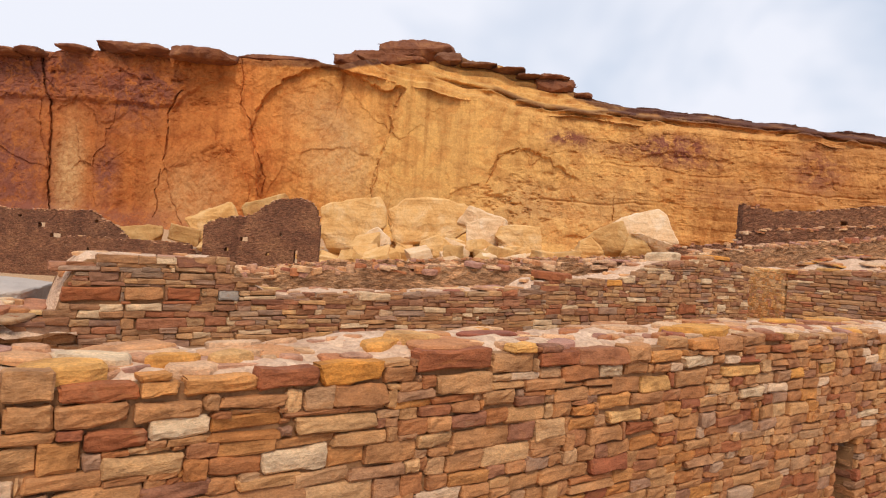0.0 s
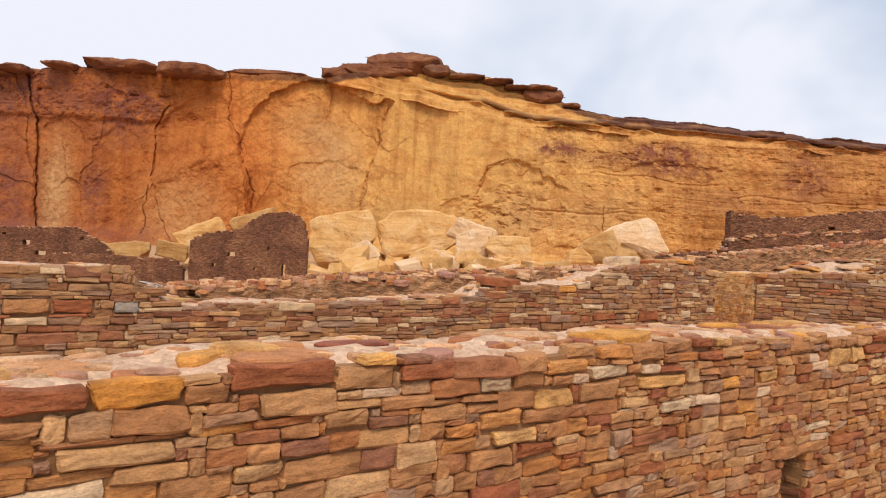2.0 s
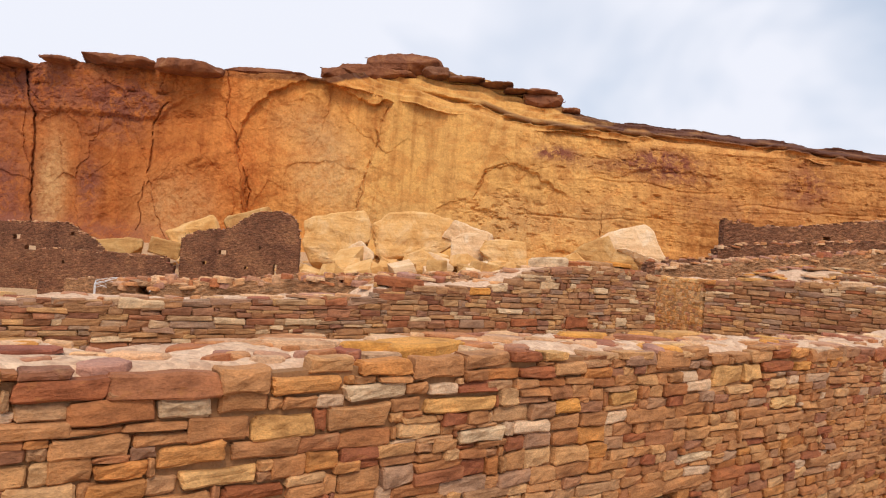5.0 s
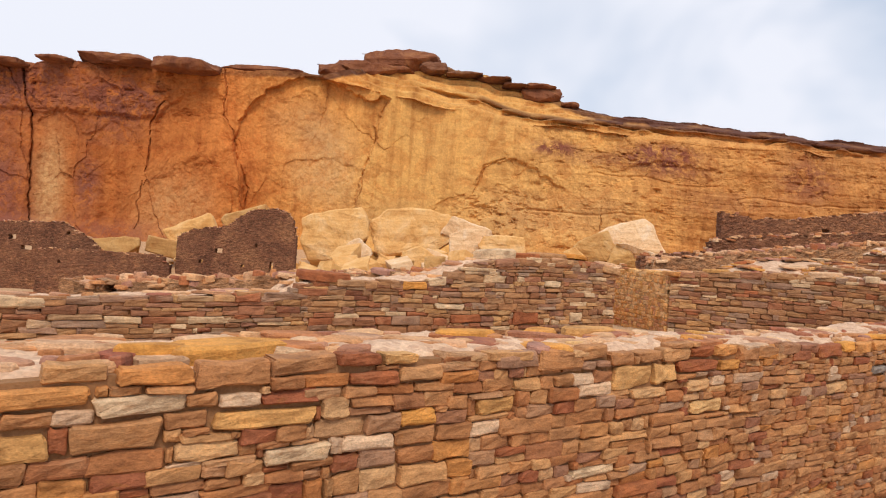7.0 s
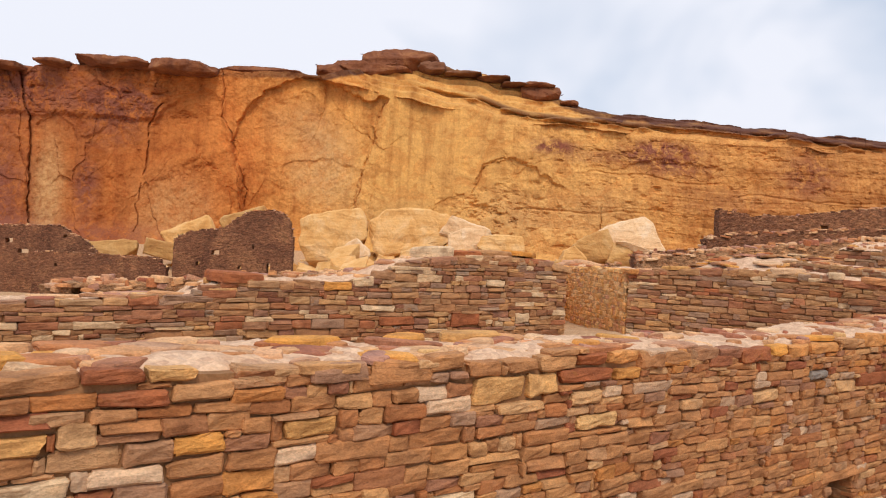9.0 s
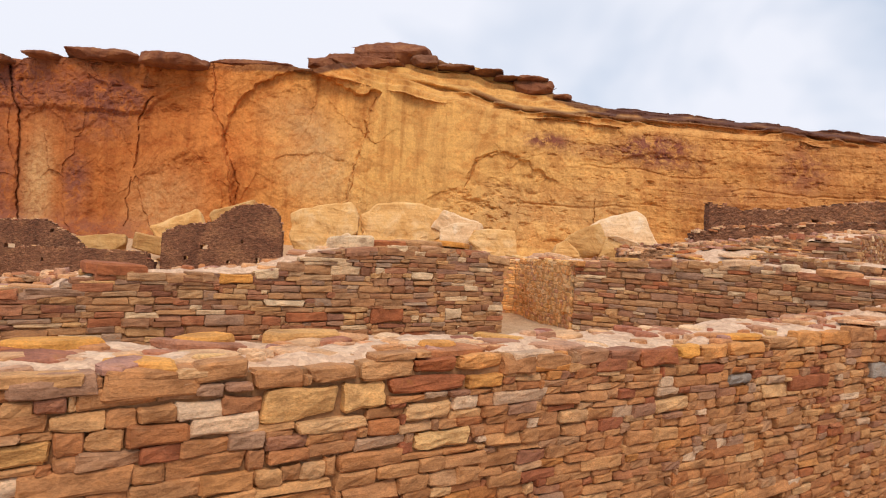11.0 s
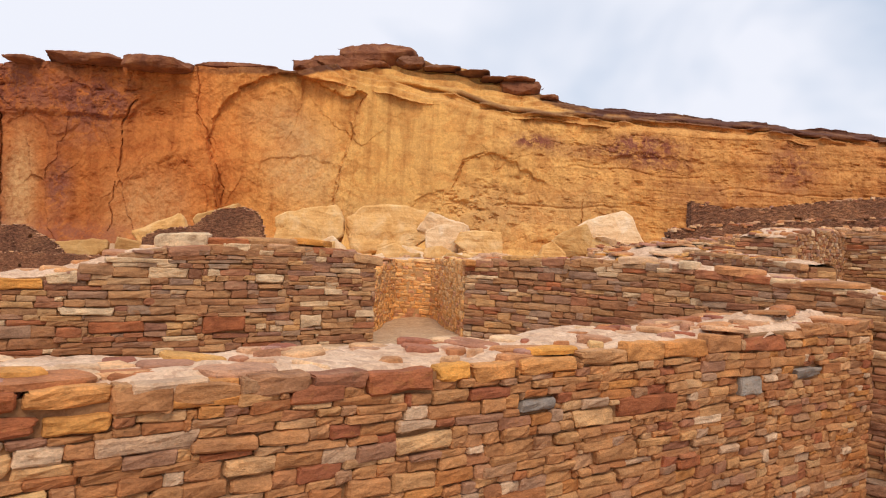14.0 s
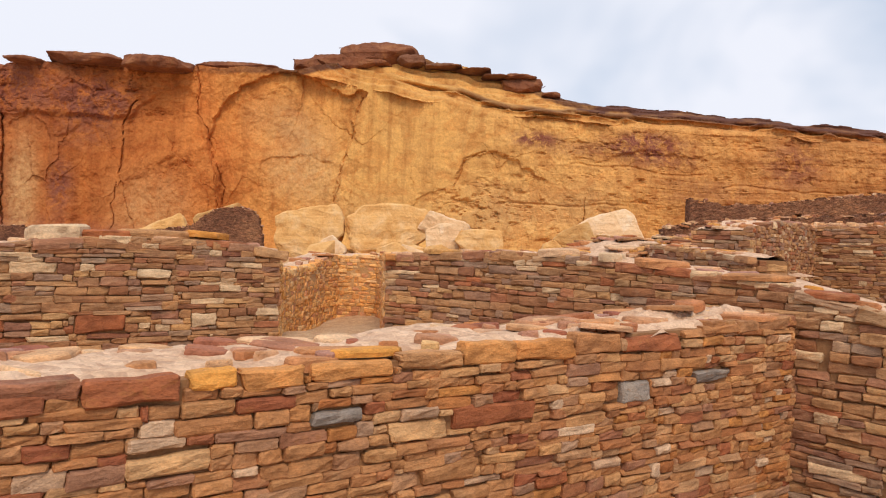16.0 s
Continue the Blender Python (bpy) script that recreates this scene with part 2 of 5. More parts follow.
def block(rng, w, h, d=0.09, nx=7, nz=5, rough=1.0):
    """A rough broken stone: uneven, faceted front at y = 0 with a crooked outline, its tail running back to y = d."""
    verts, faces = [], []
    cx = [rng.uniform(-0.055, 0.045) for _ in range(4)]
    cz = [rng.uniform(-0.15, 0.07) for _ in range(4)]
    tilt, lean = rng.uniform(-0.04, 0.04) * rough, rng.uniform(-0.13, 0.13) * rough
    e = min(0.010, h * 0.13)
    ridge, drop = rng.uniform(-0.3, 0.3), rng.uniform(0.0, 0.018) * rough
    fold, fall = rng.uniform(-0.2, 0.2), rng.uniform(0.0, 0.014) * rough
    px, pz = [rng.uniform(0, 9) for _ in range(2)]
    sx = [-0.5, -0.5 + e / w] + [-0.5 + i / (nx - 3) for i in range(1, nx - 3)] + [0.5 - e / w, 0.5]
    sz = [-0.5, -0.5 + e / h] + [-0.5 + i / (nz - 3) for i in range(1, nz - 3)] + [0.5 - e / h, 0.5]
    for j, b in enumerate(sz):
        for i, a in enumerate(sx):
            edge = (i in (0, nx - 1)) + (j in (0, nz - 1))
            s, t = a + 0.5, b + 0.5
            grow_x = (cx[0] * (1 - t) + cx[1] * t) * (1 - s) + (cx[2] * (1 - t) + cx[3] * t) * s
            grow_z = (cz[0] * (1 - s) + cz[1] * s) * (1 - t) + (cz[2] * (1 - s) + cz[3] * s) * t
            u = a + grow_x * (1 if a > 0 else -1) + rng.uniform(-0.012, 0.012)
            v = b + grow_z * (1 if b > 0 else -1) + 0.045 * math.sin(a * 7 + px + (3 if b > 0 else 0)) * abs(b) * 2 + rng.uniform(-0.022, 0.022)
            if edge == 2:
                cut = rng.uniform(0.5, 2.2)
                u, v = u * (1 - cut * e / w), v * (1 - cut * e / h)
            y = rng.uniform(-0.004, 0.004) * rough + tilt * a * w + lean * b * h
            y += drop * max(0.0, (a - ridge) / 0.5) + fall * max(0.0, (b - fold) * (1 if pz > 4.5 else -1) / 0.5)
            if edge:
                y += e * rng.uniform(0.5, 1.5) * (1.5 if edge == 2 else 1)
            verts.append((u * w, y, v * h))
    for j in range(nz - 1):
        for i in range(nx - 1):
            k = j * nx + i
            faces.append((k, k + 1, k + nx + 1, k + nx))
    ring = [i for i in range(nx)] + [j * nx + nx - 1 for j in range(1, nz)] + [(nz - 1) * nx + i for i in range(nx - 2, -1, -1)] + [j * nx for j in range(nz - 2, 0, -1)]
    base = len(verts)
    for k in ring:
        x, y, z = verts[k]
        verts.append((x * 0.98, d, z * 0.97))
    n = len(ring)
    for i in range(n):
        faces.append((ring[(i + 1) % n], ring[i], base + i, base + (i + 1) % n))
    faces.append(tuple(base + i for i in range(n)))
    return np.array(verts), faces


def slab(rng, w, d, h):
    """A flat, broken slab with chipped rim, lying on its bed at z = 0."""
    n = rng.randint(7, 10)
    a0 = rng.uniform(0, 1)
    rim = []
    for i in range(n):
        a = (i + a0 + rng.uniform(-0.25, 0.25)) / n * math.tau
        s = max(abs(math.cos(a)), abs(math.sin(a))) ** -0.6
        rim.append((math.cos(a) * w / 2 * s * rng.uniform(0.86, 1.1), math.sin(a) * d / 2 * s * rng.uniform(0.86, 1.1)))
    verts, faces = [], []
    t1, t2 = rng.uniform(-0.12, 0.12) * h, rng.uniform(-0.2, 0.2) * h
    for f, z in ((0.98, -0.25 * h), (1.0, 0.45 * h), (0.97, 0.8 * h), (0.86, h)):
        for x, y in rim:
            j = rng.uniform(0.97, 1.02)
            verts.append((x * f * j, y * f * j, z + (t1 * x / w + t2 * y / d if z > 0 else 0) + rng.uniform(-0.05, 0.05) * h))
    for r in range(3):
        for i in range(n):
            faces.append((r * n + i, r * n + (i + 1) % n, (r + 1) * n + (i + 1) % n, (r + 1) * n + i))
    verts.append((0, 0, h * rng.uniform(0.98, 1.1)))
    c = len(verts) - 1
    for i in range(n):
        faces.append((3 * n + i, 3 * n + (i + 1) % n, c))
    return np.array(verts), faces


class Joined:
    """Gathers many small meshes into one."""

    def __init__(self):
        self.v, self.f, self.n = [], [], 0

    def add(self, verts, faces, m, scale=(1, 1, 1)):
        a = np.array(m.to_3x3()) @ np.diag(scale)
        self.v.append(verts @ a.T + np.array(m.translation))
        self.f.extend(tuple(i + self.n for i in f) for f in faces)
        self.n += len(verts)

    def mesh(self, name, material, smooth=False):
        return mesh_from(name, np.vstack(self.v) if self.v else [], self.f, material, smooth)


_rng = random.Random(11)
CLASSES = []
for _w, _h in ((0.10, 0.055), (0.17, 0.055), (0.26, 0.06), (0.36, 0.06), (0.20, 0.09), (0.28, 0.11)):
    CLASSES.append((_w, _h, [block(_rng, _w, _h, nx=6, nz=5) for _ in range(11)]))
SLABS = [(0.30, 0.24, 0.05, slab(_rng, 0.30, 0.24, 0.05)) for _ in range(10)] + [(0.22, 0.14, 0.07, slab(_rng, 0.22, 0.14, 0.07)) for _ in range(8)]


def best_class(rng, w, h):
    return min(CLASSES, key=lambda c: abs(math.log(w / c[0])) + 0.8 * abs(math.log(h / c[1])) + rng.uniform(0, 0.15))


class Path:
    """A plan line; its front lies on the right hand of the way along it."""

    def __init__(self, pts):
        self.p = [Vector(q) for q in pts]
        self.s = [0.0]
        for a, b in zip(self.p, self.p[1:]):
            self.s.append(self.s[-1] + (b - a).length)
        self.length = self.s[-1]

    def at(self, u):
        k = 0
        while k < len(self.p) - 2 and u > self.s[k + 1]:
            k += 1
        a, b = self.p[k], self.p[k + 1]
        d = (b - a).normalized()
        return a + d * (u - self.s[k]), d, Vector((-d.y, d.x))

    def frame_at(self, u, v, off=0.0):
        """The pose whose x runs along the wall, y into it and z up."""
        p, d, n = self.at(u)
        q = p + n * off
        return Matrix(((d.x, n.x, 0, q.x), (d.y, n.y, 0, q.y), (0, 0, 1, v), (0, 0, 0, 1)))


def lay_courses(rng, length, z0, top, lo=0.04, hi=0.085, wlo=0.10, whi=0.34, kept=(), holes=(), u_start=0.0, grade=((0, 1), (1, 1))):
    """Rows of (u, v, w, h) of the stones of a face. kept: places of stones laid apart; holes: openings."""
    out = []
    zmax = max(top(length * i / 60) for i in range(61))

    def put(a, b, vv, hh):
        if vv + hh * 0.75 > top((a + b) / 2):
            return
        for ku, kv, kw, kh in list(kept) + list(holes):
            l, r, lo_z, hi_z = ku - kw / 2, ku + kw / 2, kv - kh / 2, kv + kh / 2
            over = min(vv + hh, hi_z) - max(vv, lo_z)
            if over > 0.004 and b > l and a < r:
                up, down = vv + hh - hi_z, lo_z - vv
                if max(up, down) > 0.6 * hh or (max(up, down) > 0.02 and min(b, r) - max(a, l) > 0.6 * (b - a)):
                    vv, hh = (hi_z, up) if up > down else (vv, down)
                elif a < l and l - a >= b - r:
                    b = l
                elif b > r:
                    a = r
                else:
                    return
        if b - a > 0.03:
            out.append(((a + b) / 2, vv + hh / 2, b - a, hh))

    # bands, each broken into stretches with courses of their own
    v = z0
    while v < zmax:
        band = rng.uniform(0.16, 0.27)
        s0 = u_start - rng.uniform(0, 0.5)
        while s0 < length:
            s1 = s0 + rng.uniform(0.35, 1.3)
            g = interp(s0, grade)
            rows = []
            left = band
            while left > 1e-6:
                h = g * rng.uniform(lo, hi) * (1.3 if rng.random() < 0.12 else 1)
                if left - h < g * lo * 0.8:
                    h = left
                rows.append(h)
                left -= h
            rng.shuffle(rows)
            vv = v
            for h in rows:
                u = s0 + rng.uniform(-0.05, 0.05)
                end = s1 + rng.uniform(-0.05, 0.05)
                while u < end - 0.02:
                    w = rng.uniform(wlo, whi) * (0.7 + 0.5 * rng.random()) * (0.75 + 4 * h)
                    if end - u - w < 0.07:
                        w = end - u
                    a, b = max(u, u_start), min(u + w, length)
                    u += w
                    if b - a < 0.03:
                        continue
                    wave = 0.012 * math.sin((a + b) * 0.85 + v * 2.0) + 0.006 * math.sin((a + b) * 2.1 + v * 7)
                    if h > 0.07 and rng.random() < 0.18:
                        f = rng.uniform(0.38, 0.62)
                        put(a, b, vv + wave, h * f)
                        put(a, b, vv + wave + h * f, h * (1 - f))
                    else:
                        put(a, b, vv + wave, h)
                vv += h
            s0 = s1
        v += band
    return out


def chinks(rng, laid, length, z0, top, holes, cell=0.012):
    """Small stones for the gaps that the laid ones leave open."""
    nu, nv = int(length / cell), int(3.0 / cell)
    full = np.zeros((nu + 1, nv + 1), bool)
    for u, v, w, h in list(laid) + list(holes):
        a, b = int(max(0, (u - w / 2) / cell + 0.5)), int((u + w / 2) / cell + 0.5)
        c, d = int(max(0, (v - h / 2 - z0) / cell + 0.5)), int((v + h / 2 - z0) / cell + 0.5)
        full[a:b, c:d] = True
    for i in range(nu + 1):
        full[i, max(0, int((top(min(i * cell, length)) - z0 - 0.05) / cell)):] = True
    out = []
    for i in range(nu - 2):
        for j in np.flatnonzero(~full[i]):
            if full[i, j]:
                continue
            d = j
            while d < nv and not full[i, d] and d - j < 7:
                d += 1
            b = i
            while b < nu and not full[b, j:d].any() and b - i < rng.randint(8, 22):
                b += 1
            full[i:b, j:d] = True
            w, h = (b - i) * cell, (d - j) * cell
            if w > 0.022 and h > 0.018:
                out.append(((i + b) / 2 * cell, z0 + (j + d) / 2 * cell, w, h))
    return out


def fbm(x, y, seed=0.0):
    return noise.fractal(Vector((x, y, seed)), 0.9, 2.0, 5)


def build_wall(name, label, pts, top, base, thick, seed, one, many, kept=(), holes=(), limits=None, lay=None, nearest=(0, 0), cap_one=None, cap_many=None, slabs=0.5, category="ruin wall", gold=0.0, crown=True, bed=None, joint=0.036):
    """A ruined masonry wall: core, its stones course by course, the mortared crown and the loose slabs bedded in it."""
    rng = random.Random(seed)
    path = Path(pts)
    lay = lay or {}
    # core, a little behind the stones, with its openings left out
    cells = sorted({0.0, path.length, *path.s, *[i * 0.08 for i in range(1, int(path.length / 0.08) + 1)], *[h[0] - h[2] / 2 for h in holes], *[h[0] + h[2] / 2 for h in holes]})
    cells = [c for c in cells if 0 <= c <= path.length]
    verts, faces = [], []

    def prism(u0, u1, za, zb0, zb1):
        k = len(verts)
        for u, zb in ((u0, zb0), (u1, zb1)):
            p, d, n = path.at(min(max(u, 0.02), path.length - 0.02))
            for off in (joint, thick):
                for z in (za, zb):
                    q = p + n * off
                    verts.append((q.x, q.y, z))
        faces.extend([(k, k + 4, k + 5, k + 1), (k + 2, k + 3, k + 7, k + 6), (k + 1, k + 5, k + 7, k + 3), (k, k + 2, k + 6, k + 4), (k, k + 1, k + 3, k + 2), (k + 4, k + 6, k + 7, k + 5)])

    for u0, u1 in zip(cells, cells[1:]):
        if u1 - u0 < 1e-4:
            continue
        mid = (u0 + u1) / 2
        hole = [h for h in holes if abs(mid - h[0]) < h[2] / 2]
        t0, t1 = top(u0) - 0.03, top(u1) - 0.03
        if hole:
            prism(u0, u1, hole[0][1] + hole[0][3] / 2, t0, t1)
            if hole[0][1] - hole[0][3] / 2 > base + 0.02:
                prism(u0, u1, base, hole[0][1] - hole[0][3] / 2, hole[0][1] - hole[0][3] / 2)
        else:
            prism(u0, u1, base, t0, t1)
    wall = tagged(new(name, mesh_from(name, verts, faces, bed or MORTAR)), label, category, kind="structure")
    # stones of the face
    rows = lay_courses(rng, path.length, base, top, kept=kept, holes=holes, **lay)
    rows += chinks(rng, rows + list(kept), path.length, base, top, holes) if kept else []
    made = []
    for u, v, w, h in rows:
        c = best_class(rng, w, h)
        i = rng.randrange(len(c[2]))
        m = path.frame_at(u, v, rng.uniform(-0.012, 0.012)) @ pose(0, 0, 0, rng.uniform(-2.5, 2.5), rng.uniform(-1.8, 1.8), rng.uniform(-1.8, 1.8))
        made.append((c, i, m, ((w + 0.002) / c[0], 1.0, (h + 0.003) / c[1]), abs(u - nearest[0]) + 0.6 * abs(v - nearest[1])))
    # the stones along the rim are larger and overhang a little
    u = 0.0
    while crown and u < path.length:
        w, h = rng.uniform(0.18, 0.42), rng.uniform(0.055, 0.10)
        z = top(min(u + w / 2, path.length))
        clash = [k for k in kept if u < k[0] + k[2] / 2 and u + w > k[0] - k[2] / 2 and abs(z - h / 2 - k[1]) < (k[3] + h) / 2 - 0.01]
        if clash and min(k[0] - k[2] / 2 for k in clash) - u < 0.08:
            u = max(k[0] + k[2] / 2 for k in clash)
            continue
        if clash:
            w = min(k[0] - k[2] / 2 for k in clash) - u
        if rng.random() < 0.97:
            c = best_class(rng, w, h)
            i = rng.randrange(len(c[2]))
            slope = math.degrees(math.atan2(top(min(u + w, path.length)) - top(u), w))
            slope = slope if abs(slope) < 14 else 0.0
            m = path.frame_at(min(u + w / 2, path.length), z - h / 2 + rng.uniform(-0.008, 0.008), rng.uniform(-0.016, 0.01)) @ pose(0, 0, 0, rng.uniform(-3, 3), -slope * 0.7 + rng.uniform(-2, 2), rng.uniform(-2.5, 2.5))
            made.append((c, i, m, (w * 0.99 / c[0], 1.3, h / c[1]), abs(u - nearest[0]) - 1.5))
        u += w
    made.sort(key=lambda q: q[4])
    shared = {}
    rest = Joined()
    for n, (c, i, m, s, _) in enumerate(made):
        if n < 290:
            key = (c[0], c[1], i)
            if key not in shared:
                shared[key] = mesh_from("stone", *c[2][i], one)
            ob = part("stone", shared[key], wall)
            ob.matrix_basis = m @ Matrix.Diagonal((*s, 1))
        else:
            rest.add(*c[2][i], m, s)
    if rest.n:
        tagged(part("stone_courses", rest.mesh("stone_courses", many), wall, "courses of small tan and brown stones"), kind="stuff")
    # crown of mortar and rubble
    nu, nv = max(4, int(path.length / 0.055)), max(4, int(thick / 0.055))
    verts, faces = [], []
    for i in range(nu + 1):
        u = path.length * i / nu
        for j in range(nv + 1):
            f = j / nv
            p, d, n = path.at(min(max(u, 0.01), path.length - 0.01))
            q = p + n * (0.062 + f * (thick - 0.067))
            lump = 0.030 * fbm(u * 1.3, f * thick * 1.5, seed) + 0.022 * fbm(u * 6, f * thick * 6, seed + 5)
            edge = min(f, 1 - f) * thick
            z = top(u) - 0.012 + (lump + 0.008) * min(1, edge / 0.12) - 0.05 * max(0, 1 - edge / 0.08)
            verts.append((q.x, q.y, z))
    for i in range(nu):
        for j in range(nv):
            k = i * (nv + 1) + j
            faces.append((k, k + nv + 1, k + nv + 2, k + 1))
    for k in range(nu):
        for j in (0, nv):
            a, b = k * (nv + 1) + j, (k + 1) * (nv + 1) + j
            x = len(verts)
            verts.extend([(verts[a][0], verts[a][1], verts[a][2] - 0.12), (verts[b][0], verts[b][1], verts[b][2] - 0.12)])
            faces.append((a, x, x + 1, b) if j == 0 else (b, x + 1, x, a))
    part("crown_mortar", mesh_from("crown_mortar", verts, faces, CAPPING, True), wall, "pinkish beige mortared rubble crown")
    # slabs bedded in the crown
    shared, n = {}, 0
    rest = Joined()
    for _ in range(int(path.length * thick * 26 * slabs)):
        u, f = rng.uniform(0.05, path.length - 0.05), rng.uniform(0.12, 0.95)
        k = rng.randrange(len(SLABS))
        sw = rng.choice((0.35, 0.5, 0.5, 0.7, 0.9, 1.15)) * rng.uniform(0.8, 1.2)
        if u < limits[0] - 1 if limits else False:
            continue
        s = (sw * rng.uniform(0.8, 1.5), sw * 0.9, rng.uniform(0.4, 0.8))
        m = path.frame_at(u, top(u) + rng.uniform(0.006, 0.024) - SLABS[k][2] * s[2], 0.03 + f * (thick - 0.1)) @ pose(0, 0, 0, rng.uniform(-6, 4), rng.uniform(-5, 5), rng.gauss(0, 25))
        mat = GOLD_ONE if rng.random() < gold else (cap_one or one)
        if n < 130:
            key = (k, mat.name)
            if key not in shared:
                shared[key] = mesh_from("slab", *SLABS[k][3], mat)
            ob = part("slab", shared[key], wall)
            ob.matrix_basis = m @ Matrix.Diagonal((*s, 1))
        else:
            rest.add(*SLABS[k][3], m, s)
        n += 1
    if rest.n:
        tagged(part("crown_rubble", rest.mesh("crown_rubble", cap_many or many), wall, "broken slabs bedded in the crown"), kind="stuff")
    return wall, path


def single_stone(wall, path, u, v, w, h, material, seed, off=-0.004, label=""):
    rng = random.Random(seed)
    me = mesh_from("stone", *block(rng, w, h, nx=8, nz=6), material)
    ob = part("stone", me, wall, label)
    ob.matrix_basis = path.frame_at(u, v, off) @ pose(0, 0, 0, 0, rng.uniform(-1.5, 1.5), 0)
    return ob


# ---- ground: court before the wall, terrace fill behind it, plain to the cliff ----
def far_xy(x, y):
    a = radians(-TURN_FAR)
    return x * math.cos(a) - y * math.sin(a), x * math.sin(a) + y * math.cos(a)


def ground_z(x, y):
    fx, fy = far_xy(x, y)
    back = interp(fy, [(3, 1.3), (9, 1.25), (13, 1.0), (20, 0.2), (32, -1.2), (43, -2.4), (60, -3.6), (97, -6.6), (112, -3.0), (128, -1.8), (142, 0.0), (160, 4.0), (400, 4.0)])
    near = min(max((x - 8.4) / 1.8, 0), 1) * min(max((14 - y) / 3, 0), 1) * min(max((26 - x) / 6, 0), 1)
    back += (1.82 - 0.24 * min(max((y - 6.8) / 2.6, 0), 1) - back) * near * near * (3 - 2 * near)
    ratio = fx / max(fy, 5)
    back += min(max((ratio - 0.12) / 0.3, 0), 1.4) * 4.0 * min(max((fy - 14) / 50, 0), 1)
    back += 0.05 * fbm(x * 0.6, y * 0.6, 3) + 0.25 * fbm(x * 0.05, y * 0.05, 8) * min(1, max(0, fy - 25) / 30)
    front = 0.03 * fbm(x * 0.8, y * 0.8, 4) + interp(y, [(-900, 1.2), (0.6, 1.2), (2.0, 0.0)]) * 1.0
    if y < 2.95 and x < 13.25:
        return front
    if y < 3.05 or x < 13.3 and y < 3.05:
        return back if x >= 13.3 else front
    return back


def build_ground():
    xs = sorted({*[round(-700 + i * 50, 2) for i in range(13)], *[round(-60 + i * 3, 2) for i in range(19)], *[round(-4 + i * 0.3, 2) for i in range(97)], 13.24, 13.31, *[round(26 + i * 2.5, 2) for i in range(60)], *[round(180 + i * 60, 2) for i in range(13)]})
    ys = sorted({*[round(-700 + i * 60, 2) for i in range(12)], *[round(-9 + i * 0.5, 2) for i in range(24)], 2.94, 3.06, *[round(3.3 + i * 0.3, 2) for i in range(60)], *[round(22 + i * 2.5, 2) for i in range(60)], *[round(180 + i * 60, 2) for i in range(13)]})
    verts = [(x, y, ground_z(x, y)) for x in xs for y in ys]
    ny = len(ys)
    faces = [(i * ny + j, (i + 1) * ny + j, (i + 1) * ny + j + 1, i * ny + j + 1) for i in range(len(xs) - 1) for j in range(ny - 1)]
    return tagged(new("ground", mesh_from("ground", verts, faces, EARTH, True)), "pale sandy earth with small stones among the ruins", "ground", kind="structure")


build_ground()


# ---- the canyon cliff, built along the camera's first heading: x across it, y away, z up ----
def vnoise(x, y, seed):
    """Smooth lattice noise in -1..1 over arrays."""
    r = np.random.RandomState(seed)
    t = r.uniform(-1, 1, (256, 256))
    xi, yi = np.floor(x).astype(int), np.floor(y).astype(int)
    fx, fy = x - xi, y - yi
    fx, fy = fx * fx * (3 - 2 * fx), fy * fy * (3 - 2 * fy)
    g = lambda i, j: t[i % 256, j % 256]
    return (g(xi, yi) * (1 - fx) + g(xi + 1, yi) * fx) * (1 - fy) + (g(xi, yi + 1) * (1 - fx) + g(xi + 1, yi + 1) * fx) * fy


def vfbm(x, y, seed, octaves=5, gain=0.5):
    out, amp = 0, 1.0
    for k in range(octaves):
        out = out + amp * vnoise(x * 2 ** k + 17.3 * k, y * 2 ** k + 5.1 * k, seed + k)
        amp *= gain
    return out


def sstep(a, b, x):
    t = np.clip((x - a) / (b - a), 0, 1)
    return t * t * (3 - 2 * t)


CLIFF_TOP = [(-260, 33), (-140, 35), (-93, 35.0), (-84.6, 35.4), (-72, 36.3), (-58, 36.8), (-44, 36.9), (-25, 37.0), (-18, 38.4), (-12, 39.6), (-5, 40.6), (-1, 40.4), (6, 39.3), (11, 38.3), (17, 37.0), (23, 35.6), (28, 33.6), (34.6, 32.7), (48, 32.2), (56, 31.7), (70, 31.3), (89, 30.4), (140, 28), (260, 24)]
CLIFF_RIM = [(-260, 32.5), (-93, 35), (-43, 36.6), (-25, 36.8), (-10, 33.4), (9, 31.4), (23, 29.6), (40, 28.6), (60, 28.4), (90, 27.2), (260, 21)]
DARK_BED = [(-10, 37.0), (8.9, 34.1), (18.4, 31.7), (27.7, 30.9), (40.5, 31.0), (52, 30.7), (70, 30.1), (89, 29.2), (260, 23)]
